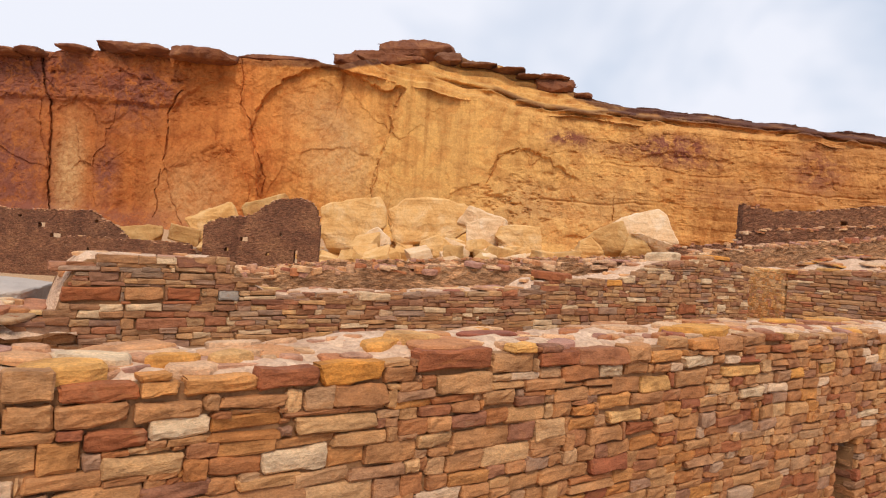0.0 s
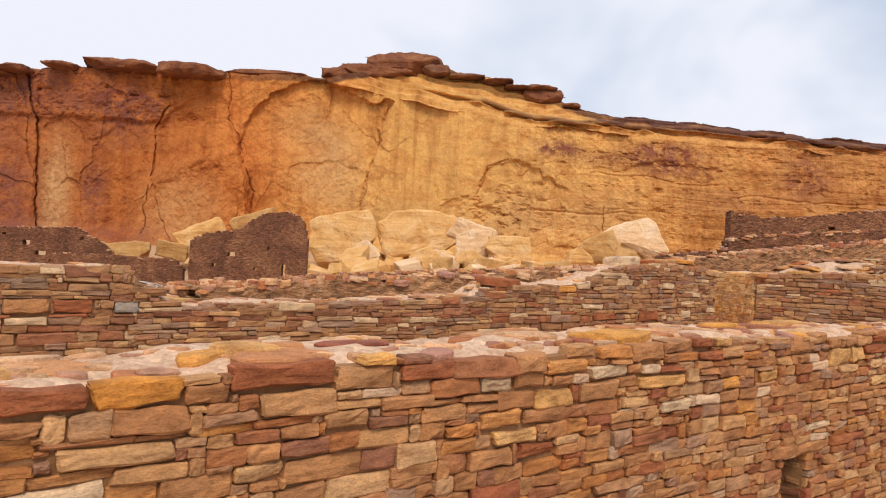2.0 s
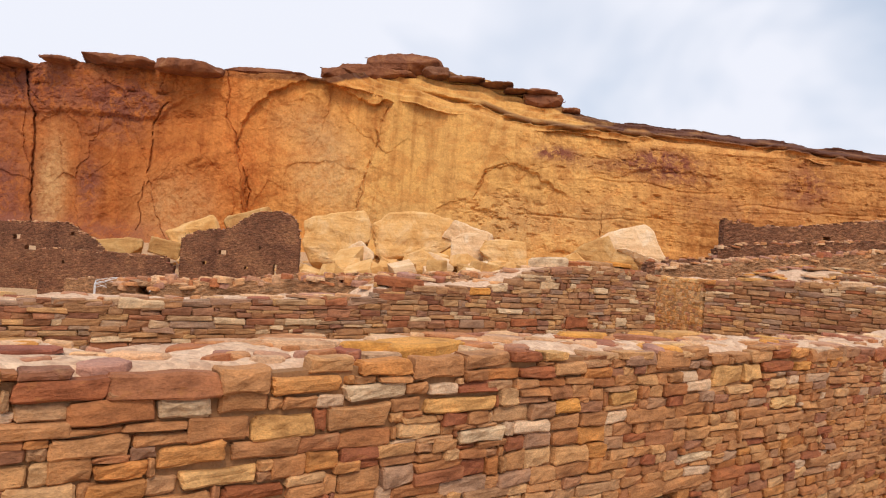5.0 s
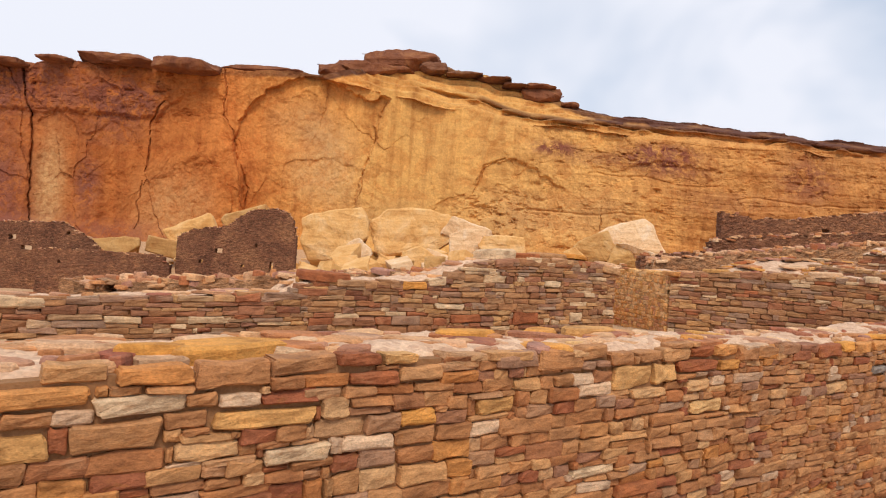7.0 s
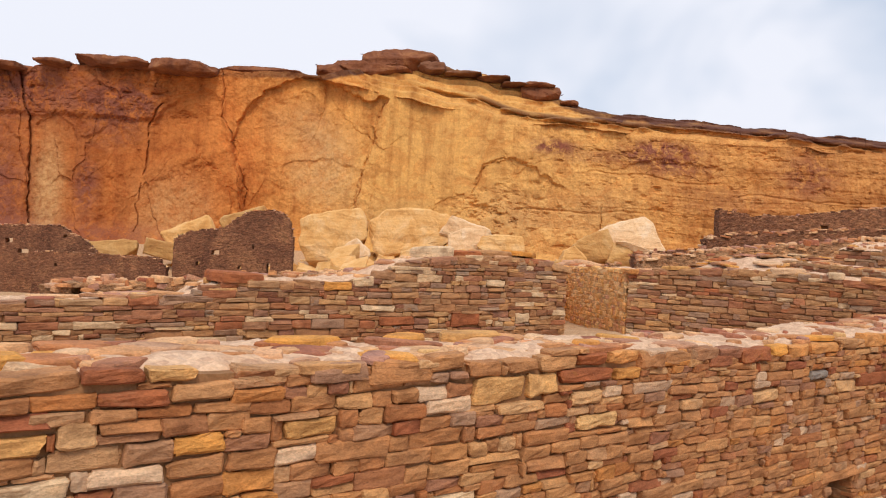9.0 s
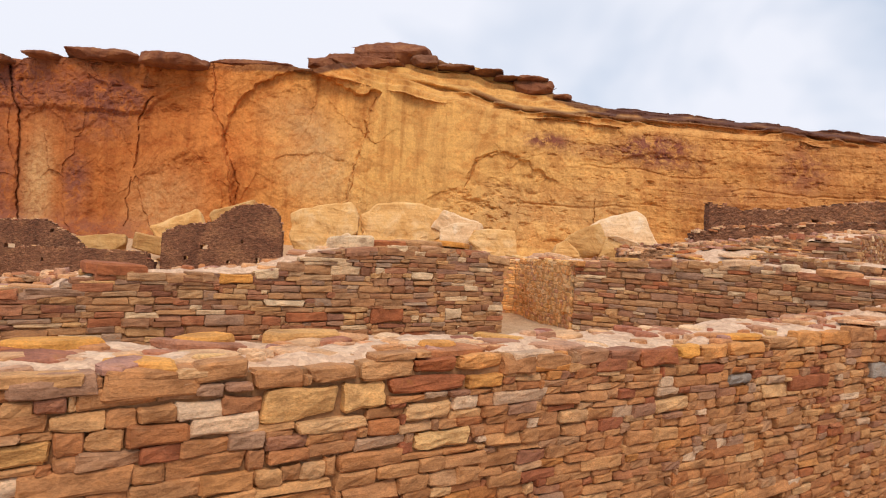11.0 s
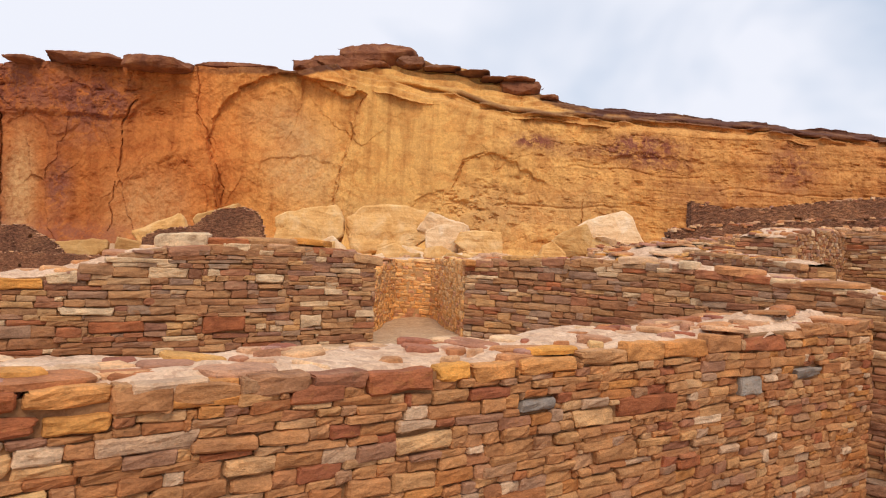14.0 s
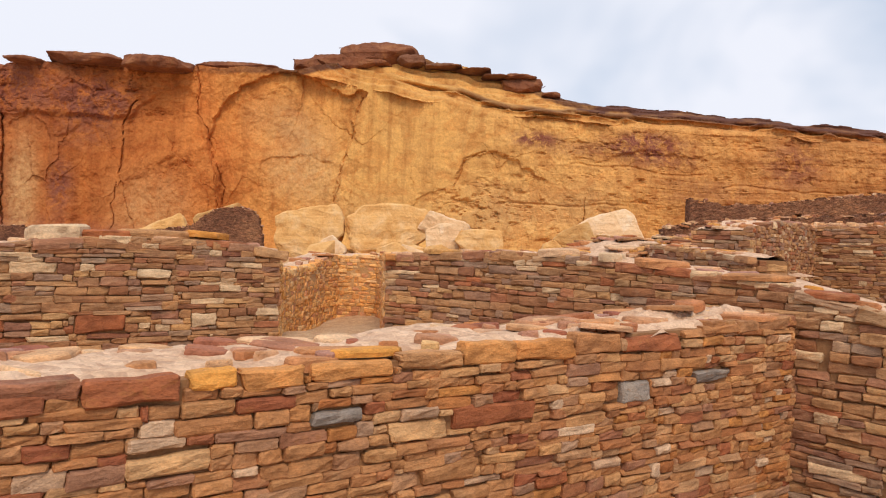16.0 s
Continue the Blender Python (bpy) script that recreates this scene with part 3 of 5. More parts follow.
# plates of rock that have split off: outline in x and z, depth, softness of the edge
SPALLS = [
    ([(-41, 23), (-38.4, 29.6), (-35, 33.3), (-30, 35.2), (-23.7, 36.2), (-17.8, 34.4), (-10.4, 32.6), (-11.9, 28), (-12.4, 23.3), (-14.1, 18), (-15, 10.9), (-20, 2), (-36, 2), (-39, 11), (-39, 16)], 1.5, 0.45),
    ([(-33, 31.5), (-26, 33.5), (-22.5, 28), (-27, 21.5), (-33.5, 24)], 0.30, 1.0),
    ([(-31, 18), (-26, 20.5), (-16, 19), (-16.5, 13.5), (-24, 8), (-31, 11)], 0.32, 0.7),
    ([(-58.2, 25.3), (-55, 29.6), (-50, 32.5), (-44.5, 33.8), (-43, 27), (-41.5, 22), (-46, 19.5), (-50, 18), (-58, 15.4)], 0.7, 1.2),
    ([(-58.5, 13), (-53, 17.5), (-47, 20), (-42, 16), (-43, 10), (-49, 3), (-59, 3)], 0.65, 1.6),
    ([(-51, 16), (-46.5, 18.3), (-44.5, 14), (-47, 9.5), (-50.5, 10.5)], 0.6, 1.5),
    ([(-81, 24), (-77, 26.5), (-73, 24), (-72, 14), (-74, 3), (-81, 2)], 0.45, 0.8),
    ([(-72, 22), (-66, 24.5), (-59, 24), (-58.5, 17), (-63, 14.5), (-70, 15.5)], 0.35, 1.3),
    ([(-93, 20), (-87, 24), (-82.5, 20), (-82, 8), (-88, 4), (-95, 8)], 0.35, 1.2),
    ([(-71.5, 14.5), (-67, 13.5), (-66, 7), (-69, 4), (-72.5, 9)], 0.3, 0.9),
    ([(8.1, 16.4), (9.9, 20.8), (14.4, 22.5), (21, 21.5), (27, 17.5), (25, 8), (16, 3), (7.5, 5)], 0.65, 0.5),
    ([(-1, 11), (3, 13.5), (6.5, 14.5), (5.5, 8), (1, 5)], 0.3, 0.4),
    ([(37, 21), (45, 24.5), (53, 23), (56, 20.5), (48, 19), (41, 19.5)], 0.5, 0.7),
    ([(60, 19), (66, 22), (73, 20), (72, 13), (63, 12)], 0.35, 1.5),
]
# open joints: the line of each in x and z, depth, half width
JOINTS = [
    ([(-84.5, 36), (-83.2, 27.5), (-81.9, 25.3), (-81.3, 16), (-81.5, 11.4), (-80.7, -2)], 1.1, 0.19),
    ([(-44.1, 38), (-43, 33.9), (-42.9, 27.5), (-41, 24.2), (-40.8, 20), (-39.1, 15.6), (-38.8, 9)], 0.7, 0.17),
    ([(-55.2, 29.5), (-58.1, 25.3), (-58.1, 15)], 0.8, 0.2),
    ([(-59.1, 13), (-59.4, 3)], 0.5, 0.16),
    ([(-10.4, 32.1), (-11.9, 28), (-12.4, 23.3), (-14.1, 18), (-14.5, 16), (-15, 10)], 0.45, 0.15),
    ([(8.1, 15), (9.9, 20.8), (14.4, 22.4)], 0.5, 0.18),
    ([(34, 14), (34.5, 9)], 0.5, 0.18),
    ([(-39.6, 18), (-37.5, 13), (-38, 9.5)], 0.7, 0.2),
]


def cliff_material():
    k = Nodes("cliff_sandstone", 0.92)
    local = k.mapped((1, 1, 1), -TURN_FAR)
    sep = k.n.new("ShaderNodeSeparateXYZ")
    k.l.new(local, sep.inputs[0])
    x = sep.outputs[0]
    big = k.noise(0.05, 5, 0.6, None, 0.8)
    xw = k.math("ADD", x, k.math("MULTIPLY", k.math("SUBTRACT", big, 0.5), 34.0))
    along = k.math("DIVIDE", k.math("ADD", xw, 100.0), 200.0)
    col = k.ramp(along, [(0.0, (0.36, 0.122, 0.038)), (0.20, (0.44, 0.152, 0.040)), (0.30, (0.545, 0.200, 0.052)), (0.36, (0.62, 0.285, 0.080)), (0.44, (0.66, 0.375, 0.120)), (0.60, (0.65, 0.370, 0.125)), (0.76, (0.58, 0.300, 0.100)), (1.0, (0.46, 0.215, 0.075))])
    patch = k.noise(0.10, 6, 0.60, k.mapped((1, 1, 1.3)), 1.2)
    col = k.mix(col, k.ramp(patch, [(0.34, (0.74, 0.62, 0.52)), (0.48, (1, 1, 1)), (0.66, (1.08, 1.07, 1.02))]), 0.8, "MULTIPLY")
    streak = k.noise(0.50, 4, 0.6, k.mapped((1, 1, 0.07)), 0.3)
    col = k.mix(col, k.ramp(streak, [(0.30, (0.66, 0.54, 0.48)), (0.50, (1.0, 1.0, 1.0)), (0.72, (1.12, 1.11, 1.08))]), 0.7, "MULTIPLY")
    bed = k.noise(0.42, 4, 0.6, k.mapped((0.10, 0.10, 2.0)), 0.4)
    right = k.ramp(along, [(0.45, 0.12), (0.72, 0.85)])
    col = k.mix(col, k.mix((1.0, 1.0, 1.0), k.ramp(bed, [(0.34, (0.72, 0.62, 0.55)), (0.52, (1.05, 1.04, 1.02))]), right), 1.0, "MULTIPLY")
    rough_bit = k.noise(0.9, 5, 0.68, None, 0.5)
    col = k.mix(col, k.ramp(rough_bit, [(0.30, (0.72, 0.64, 0.58)), (0.5, (1.0, 1.0, 1.0)), (0.74, (1.15, 1.14, 1.1))]), 0.5, "MULTIPLY")
    # desert varnish in blotches, and bare greyish beds
    att_v = k.n.new("ShaderNodeAttribute")
    att_v.attribute_name = "varnish"
    blot = k.ramp(k.noise(0.45, 8, 0.72, None, 1.0), [(0.40, 0.10), (0.53, 1.0)])
    col = k.mix(col, (0.23, 0.080, 0.050), k.math("MULTIPLY", att_v.outputs["Fac"], blot))
    att_g = k.n.new("ShaderNodeAttribute")
    att_g.attribute_name = "bare"
    col = k.mix(col, (0.56, 0.345, 0.155), k.math("MULTIPLY", att_g.outputs["Fac"], k.ramp(rough_bit, [(0.32, 0.3), (0.6, 0.9)])))
    fine = k.noise(2.6, 5, 0.7)
    col = k.mix(col, k.ramp(fine, [(0.3, 0.70), (0.7, 1.2)]), 0.6, "MULTIPLY")
    # rusty stains with crisp edges, and dark spots painting the shade in rows of small pits along the beds
    stain = k.ramp(k.noise(0.13, 9, 0.68, k.mapped((1, 1, 1.2)), 1.6), [(0.52, 0.0), (0.56, 0.42), (0.64, 0.2)])
    col = k.mix(col, k.mix(col, (0.80, 0.56, 0.42), 1.0, "MULTIPLY"), stain)
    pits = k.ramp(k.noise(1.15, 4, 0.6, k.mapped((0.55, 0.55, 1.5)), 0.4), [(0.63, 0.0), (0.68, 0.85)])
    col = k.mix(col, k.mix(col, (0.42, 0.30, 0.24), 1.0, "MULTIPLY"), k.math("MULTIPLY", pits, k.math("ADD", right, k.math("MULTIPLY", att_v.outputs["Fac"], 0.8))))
    att = k.n.new("ShaderNodeAttribute")
    att.attribute_name = "bed"
    capmix = k.math("MULTIPLY", att.outputs["Fac"], k.ramp(k.noise(0.35, 4, 0.6, k.mapped((0.5, 0.5, 2.0))), [(0.30, 0.6), (0.50, 1.0)]))
    col = k.mix(col, (0.105, 0.042, 0.028), capmix)
    h = k.math("ADD", k.math("MULTIPLY", fine, 0.25), k.math("ADD", k.math("MULTIPLY", rough_bit, 0.4), k.math("MULTIPLY", k.math("MULTIPLY", bed, right), 1.1)))
    return k.done(col, h, 0.18, 0.5)


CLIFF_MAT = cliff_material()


def build_cliff():
    nx, nz = 1180, 300
    X = np.concatenate([np.linspace(-250, -100, 41)[:-1], np.linspace(-100, 100, nx - 80), np.linspace(100, 250, 41)[1:]])
    nx = len(X)
    V = np.linspace(0, 1, nz)
    x, v = np.meshgrid(X, V, indexing="ij")
    top = np.interp(x, *zip(*CLIFF_TOP)) + 0.35 * vfbm(x * 0.25, x * 0, 70, 4) + 0.25 * np.round(1.5 * vnoise(x * 0.12, x * 0, 75))
    rim = np.interp(x, *zip(*CLIFF_RIM)) + 0.6 * vfbm(x * 0.15, x * 0, 90, 4)
    z = -6 + (top + 6) * v
    y = np.full_like(x, 150.0)
    # left buttresses stand forward of the broad smooth face
    edge = np.interp(z, [2, 11, 15.6, 20, 24, 27.5, 34, 38], [-38.5, -38.8, -39.1, -40.8, -41.2, -42.9, -43, -44.1])
    left = 1 - sstep(-0.5, 0.5, x - edge)
    y -= 2.2 * left * (0.55 + 0.45 * sstep(30, 8, z))
    y -= left * 1.4 * vfbm(x * 0.055, z * 0.03, 21, 3)
    y -= 0.9 * left * sstep(25.2, 26.6, z + 0.8 * vfbm(x * 0.2, z * 0.2, 23, 3)) * (1 - sstep(-58, -54, x))
    y -= 0.8 * (1 - sstep(-83, -81.5, x))
    # the plates that fell away, each with a crooked, sharp edge
    crook = 0.8 * vfbm(x * 0.2, z * 0.2, 33, 6, 0.6)
    for shape, d, soft in SPALLS:
        sign = np.zeros(x.shape, bool)
        near = np.full(x.shape, 1e9)
        for (ax, az), (bx, bz) in zip(shape, shape[1:] + shape[:1]):
            ex, ez = bx - ax, bz - az
            k = np.clip(((x - ax) * ex + (z - az) * ez) / (ex * ex + ez * ez), 0, 1)
            near = np.minimum(near, np.hypot(x - ax - k * ex, z - az - k * ez))
            sign ^= ((az > z) != (bz > z)) & (x < (bx - ax) * (z - az) / (bz - az + 1e-9) + ax)
        inner = np.where(sign, near, -near) + crook
        low = min(q[1] for q in shape)
        high = max(q[1] for q in shape)
        y += d * sstep(0, soft, inner) * (0.35 + 0.65 * sstep(low, high, z))
    plain = sstep(-13, -9, x) * (1 - sstep(10, 22, x))
    # ledges stepping back above the rim on the right
    over = np.maximum(z - rim, 0) * sstep(-24, -12, x)
    step = 1.2
    t = over / step + 0.4 * vfbm(x * 0.09, z * 0.1, 41, 4)
    y += 1.3 * step * (np.floor(t) + sstep(0.72, 0.95, t - np.floor(t))) * (over > 0)
    # general relief
    smooth = 1 - 0.85 * plain
    y += smooth * (0.8 * vfbm(x * 0.06, z * 0.06, 51, 3) + 0.16 * vfbm(x * 0.30, z * 0.30, 57, 4))
    y += (0.05 + 0.10 * smooth) * vfbm(x * 0.9, z * 0.8, 61, 4, 0.6)
    crust = left * sstep(24, 27, z) + 0.5 * sstep(16, 38, x) * sstep(19, 24, z)
    y += crust * (0.30 * np.abs(vfbm(x * 0.55, z * 0.8, 63, 4)))
    # planes of breakage: each with its own set-back and slant
    r = np.random.RandomState(5)
    for count, wide, high, amp, slant, field in ((120, 1.0, 0.5, 0.20, 0.05, left), (90, 1.0, 0.7, 0.14, 0.02, (1 - left) * (1 - sstep(10, 40, x)) * (1 - 0.7 * plain)), (380, 0.4, 1.1, 0.09, 0.02, sstep(20, 50, x))):
        px_, pz_ = r.uniform(-130, 130, count), r.uniform(-8, 44, count)
        po, pa, pb = r.uniform(-1, 1, count), r.uniform(-1, 1, count), r.uniform(-1, 1, count)
        wx = x + 1.2 * vfbm(x * 0.2, z * 0.2, 140, 5)
        wz = z + 0.9 * vfbm(x * 0.2, z * 0.2, 150, 5)
        best = np.full(x.shape, 1e9)
        shift = np.zeros(x.shape)
        for q in range(count):
            dx, dz = (wx - px_[q]) * wide, (wz - pz_[q]) * high
            d2 = dx * dx + dz * dz
            hit = d2 < best
            best = np.where(hit, d2, best)
            shift = np.where(hit, amp * po[q] + slant * (pa[q] * dx + pb[q] * dz), shift)
        y += shift * field
    beds = vnoise(z * 0.8 + 0.5 * vnoise(x * 0.05, z * 0, 83), x * 0.012, 81)
    y += 0.14 * (sstep(0.0, 0.15, beds)) * sstep(18, 45, x)
    pits = np.maximum(vfbm(x * 0.35, z * 0.8, 85, 4) - 0.55, 0)
    y += 0.8 * pits * (sstep(10, 30, x) + (1 - sstep(-50, -44, x)) * sstep(20, 30, z))
    # open joints
    for line, depth, wide in JOINTS:
        shift = 0.45 * vfbm(x * 0.3 + line[0][0], z * 0.35, 101, 5)
        near = np.full(x.shape, 1e9)
        for (ax, az), (bx, bz) in zip(line, line[1:]):
            ex, ez = bx - ax, bz - az
            k = np.clip(((x + shift - ax) * ex + (z - az) * ez) / (ex * ex + ez * ez), 0, 1)
            near = np.minimum(near, np.hypot(x + shift - ax - k * ex, z - az - k * ez))
        y += depth * np.exp(-(near / (wide * (0.72 + 0.6 * vnoise(x * 0.4, z * 0.18, 107)))) ** 2)
    # the dark bed under the rim juts out over a soft hollow
    bed_z = np.interp(x, *zip(*DARK_BED)) + 0.35 * vfbm(x * 0.12, x * 0, 109, 4)
    jut = sstep(-8, 4, x)
    y -= jut * 1.3 * np.exp(-((z - bed_z) / 0.55) ** 4)
    y += jut * 0.7 * np.exp(-((z - bed_z + 1.3) / 0.8) ** 2)
    for sx0, sx1, sz0, d in ((18, 44, 12.5, 0.6), (30, 60, 20, 0.6), (60, 90, 17, 0.7)):
        c = sz0 + 0.6 * vfbm(x * 0.12, x * 0 + sz0, 131, 4)
        y += 0.5 * d * np.exp(-((z - c) / 0.22) ** 2) * sstep(sx0, sx0 + 3, x) * (1 - sstep(sx1 - 3, sx1, x))
    # hollow of crumbled rock at the right foot of the smooth face
    hollow = np.exp(-(((x - 14) / 9) ** 2 + ((z - 10) / 6) ** 2))
    y += hollow * (0.3 + 1.1 * np.maximum(vfbm(x * 0.6, z * 0.9, 111, 4), 0))
    y -= 3.0 * (1 - sstep(-6, 0, z - 5))
    bed = sstep(-1.6, -1.0, z - top) * (0.30 + 0.70 * sstep(-60, -10, x)) * (1 - 0.7 * np.exp(-((x - 12) / 10) ** 2)) + 0.8 * np.exp(-((z - bed_z) / 0.6) ** 4) * sstep(2, 14, x)

    def spot(sx, sz, rx, rz):
        return np.exp(-(((x - sx) / rx) ** 2 + ((z - sz) / rz) ** 2) ** 1.5)
    varnish = np.clip(1.0 * spot(-64, 29, 8, 4.5) + 0.5 * spot(-66, 22.5, 7, 3) + 1.0 * spot(-70, 12, 2.6, 5.5) + 0.9 * spot(-91, 10, 8, 9) + 0.6 * spot(-78, 2, 16, 4) + 0.5 * spot(-58, 2, 12, 3) + 0.6 * spot(-96, 28, 10, 8) + 0.55 * spot(-80, 31, 9, 5) + 1.3 * spot(46, 25.2, 8, 2.4) + 0.7 * spot(49, 21.8, 8, 1.5) + 1.1 * spot(24, 25.4, 5, 1.5) + 0.5 * spot(34, 23.5, 9, 1.5) + 0.8 * spot(76, 22, 6, 5) + 0.4 * spot(60, 16, 12, 3) + 0.3 * spot(-25, 27, 3.5, 4) + 0.30 * (1 - sstep(-62, -52, x)) * sstep(23, 28, z) + 0.25 * (1 - sstep(-90, -70, x)), 0, 1)
    bare = np.clip(0.9 * spot(-22, 17, 7, 6) + 0.9 * spot(-77.5, 11, 3.2, 11) + 0.4 * spot(-8, 8, 12, 5) + 0.6 * spot(16, 10, 10, 6) + 0.6 * spot(-52, 8, 8, 7) + 0.5 * spot(33, 12, 9, 5) + 0.5 * spot(-28, 27, 6, 5) + 0.5 * spot(-21, 24, 5, 4), 0, 1)
    # the upper ledges lie further back, scaled from the first eye point to fit the camera's view
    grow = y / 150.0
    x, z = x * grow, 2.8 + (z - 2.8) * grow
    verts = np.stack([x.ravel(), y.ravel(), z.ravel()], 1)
    # the plateau runs back from the rim
    depth = np.array([4.0, 14.0, 60.0, 300.0])
    extra = []
    for dd in depth:
        extra.append(np.stack([x[:, -1], y[:, -1] + dd, z[:, -1] - 0.02 * dd], 1))
    base = len(verts)
    allv = np.vstack([verts, *extra])
    faces = [(i * nz + j, (i + 1) * nz + j, (i + 1) * nz + j + 1, i * nz + j + 1) for i in range(nx - 1) for j in range(nz - 1)]
    for d in range(len(depth)):
        for i in range(nx - 1):
            a, b = (i * nz + nz - 1, (i + 1) * nz + nz - 1) if d == 0 else (base + (d - 1) * nx + i, base + (d - 1) * nx + i + 1)
            c, e = base + d * nx + i + 1, base + d * nx + i
            faces.append((a, b, c, e))
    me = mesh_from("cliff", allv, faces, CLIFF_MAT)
    attr = me.attributes.new("bed", "FLOAT", "POINT")
    attr.data.foreach_set("value", np.concatenate([np.clip(bed, 0, 1).ravel(), np.full(len(allv) - base, 0.5)]))
    for key, field in (("varnish", varnish), ("bare", bare)):
        extra_attr = me.attributes.new(key, "FLOAT", "POINT")
        extra_attr.data.foreach_set("value", np.concatenate([field.ravel(), np.zeros(len(allv) - base)]))
    ob = tagged(new("cliff", me), "tall orange and yellow sandstone canyon cliff with dark capping ledges", "cliff", kind="structure")
    ob.matrix_basis = pose(0, 0, 0, 0, 0, TURN_FAR)
    return ob


build_cliff()


# ---- rocks ----
def rock_mesh(name, seed, sx, sy, sz, material, corners=13, rough=0.05, cuts=2, boxy=0.72, hull=()):
    """A broken block: hull of a few corners, its faces made uneven."""
    rng = random.Random(seed)
    bm = bmesh.new()
    for q in hull:
        bm.verts.new(q)
    for cx in (-1, 1):
        for cy in (-1, 1):
            for cz in (-1, 1):
                if corners < 17 and not hull:
                    bm.verts.new((cx * sx / 2 * (1 - rng.uniform(0, 0.36)), cy * sy / 2 * (1 - rng.uniform(0, 0.36)), cz * sz / 2 * (1 - rng.uniform(0, 0.36))))
    for _ in range(0 if hull else corners - (9 if corners < 17 else 0)):
        d = Vector((rng.uniform(-1, 1), rng.uniform(-1, 1), rng.uniform(-1, 1)))
        m = max(abs(d.x), abs(d.y), abs(d.z))
        d = d / m * boxy + d.normalized() * (1 - boxy)
        bm.verts.new((d.x * sx / 2, d.y * sy / 2, d.z * sz / 2))
    shell = bmesh.ops.convex_hull(bm, input=bm.verts)
    bmesh.ops.delete(bm, geom=[g for g in shell["geom_interior"] if isinstance(g, bmesh.types.BMVert)], context="VERTS")
    bmesh.ops.dissolve_limit(bm, angle_limit=radians(9), verts=bm.verts, edges=bm.edges)
    size = min(sx, sy, sz)
    bmesh.ops.bevel(bm, geom=list(bm.edges), offset=size * 0.035, segments=1, affect="EDGES")
    bmesh.ops.triangulate(bm, faces=bm.faces)
    for _ in range(cuts):
        bmesh.ops.subdivide_edges(bm, edges=[e for e in bm.edges if e.calc_length() > size * 0.12], cuts=1, use_grid_fill=False)
        bmesh.ops.triangulate(bm, faces=bm.faces)
    bm.normal_update()
    for v in bm.verts:
        p = v.co / size
        v.co += v.normal * size * rough * (noise.fractal(p * 1.6 + Vector((seed * 3.1, 0, 0)), 0.9, 2, 4) + 0.5 * math.floor(2 * noise.noise(p * Vector((0.7, 0.7, 5)) + Vector((0, seed, 0)))) * 0.5)
    me = bpy.data.meshes.new(name)
    bm.to_mesh(me)
    bm.free()
    me.materials.append(material)
    return me


def boulder_material(name, a, b, c):
    k = Nodes(name, 0.9)
    n1, n2 = k.noise(0.35, 6, 0.6, None, 0.6), k.noise(3.0, 6, 0.7)
    col = k.ramp(n1, [(0.28, a), (0.5, b), (0.72, c)])
    bed = k.noise(0.9, 4, 0.6, k.mapped((0.25, 0.25, 2.5)))
    col = k.mix(col, k.ramp(bed, [(0.35, (0.80, 0.72, 0.64)), (0.6, (1.05, 1.04, 1.02))]), 0.35, "MULTIPLY")
    col = k.mix(col, k.ramp(n2, [(0.3, 0.74), (0.7, 1.14)]), 0.5, "MULTIPLY")
    h = k.math("ADD", n1, k.math("ADD", k.math("MULTIPLY", n2, 0.16), k.math("MULTIPLY", bed, 0.30)))
    return k.done(col, h, 0.5, 0.8)


BOULDER_TAN = boulder_material("boulder_tan", (0.60, 0.31, 0.10), (0.71, 0.42, 0.165), (0.78, 0.55, 0.30))
BOULDER_PALE = boulder_material("boulder_pale", (0.64, 0.40, 0.21), (0.77, 0.55, 0.34), (0.82, 0.68, 0.52))
BOULDER_ORANGE = boulder_material("boulder_orange", (0.42, 0.20, 0.07), (0.55, 0.32, 0.12), (0.60, 0.40, 0.20))
PALE_GREY = boulder_material("pale_grey_rock", (0.40, 0.34, 0.30), (0.50, 0.43, 0.38), (0.58, 0.51, 0.45))
CAP_RUST = boulder_material("cap_rock_rust", (0.14, 0.052, 0.030), (0.23, 0.088, 0.043), (0.33, 0.15, 0.066))
CAP_DARK = boulder_material("cap_rock", (0.13, 0.058, 0.038), (0.21, 0.095, 0.055), (0.33, 0.18, 0.10))


def far_rock(name, label, category, seed, x, y, z, sx, sy, sz, material, rz=0, rx=0, ry=0, group="", **more):
    ob = tagged(new(name, rock_mesh(name, seed, sx, sy, sz, material, **more)), label, category, group)
    ob.matrix_basis = pose(0, 0, 0, 0, 0, TURN_FAR) @ pose(x, y, z, rx, ry, rz)
    return ob


# the fallen rock's great blocks at the cliff's foot
def great_block(seed, x, y, z, sx, sy, sz, tone, rz=0, rx=0, ry=0):
    mat = {"tan": BOULDER_TAN, "pale cream": BOULDER_PALE, "orange": BOULDER_ORANGE}[tone]
    return far_rock("boulder", "huge angular %s sandstone boulder below the cliff" % tone, "boulder", seed, x, y, z, sx, sy, sz, mat, rz, rx, ry, "fallen blocks below the cliff", corners=15, rough=0.05, cuts=4 if sx > 7 else 3)


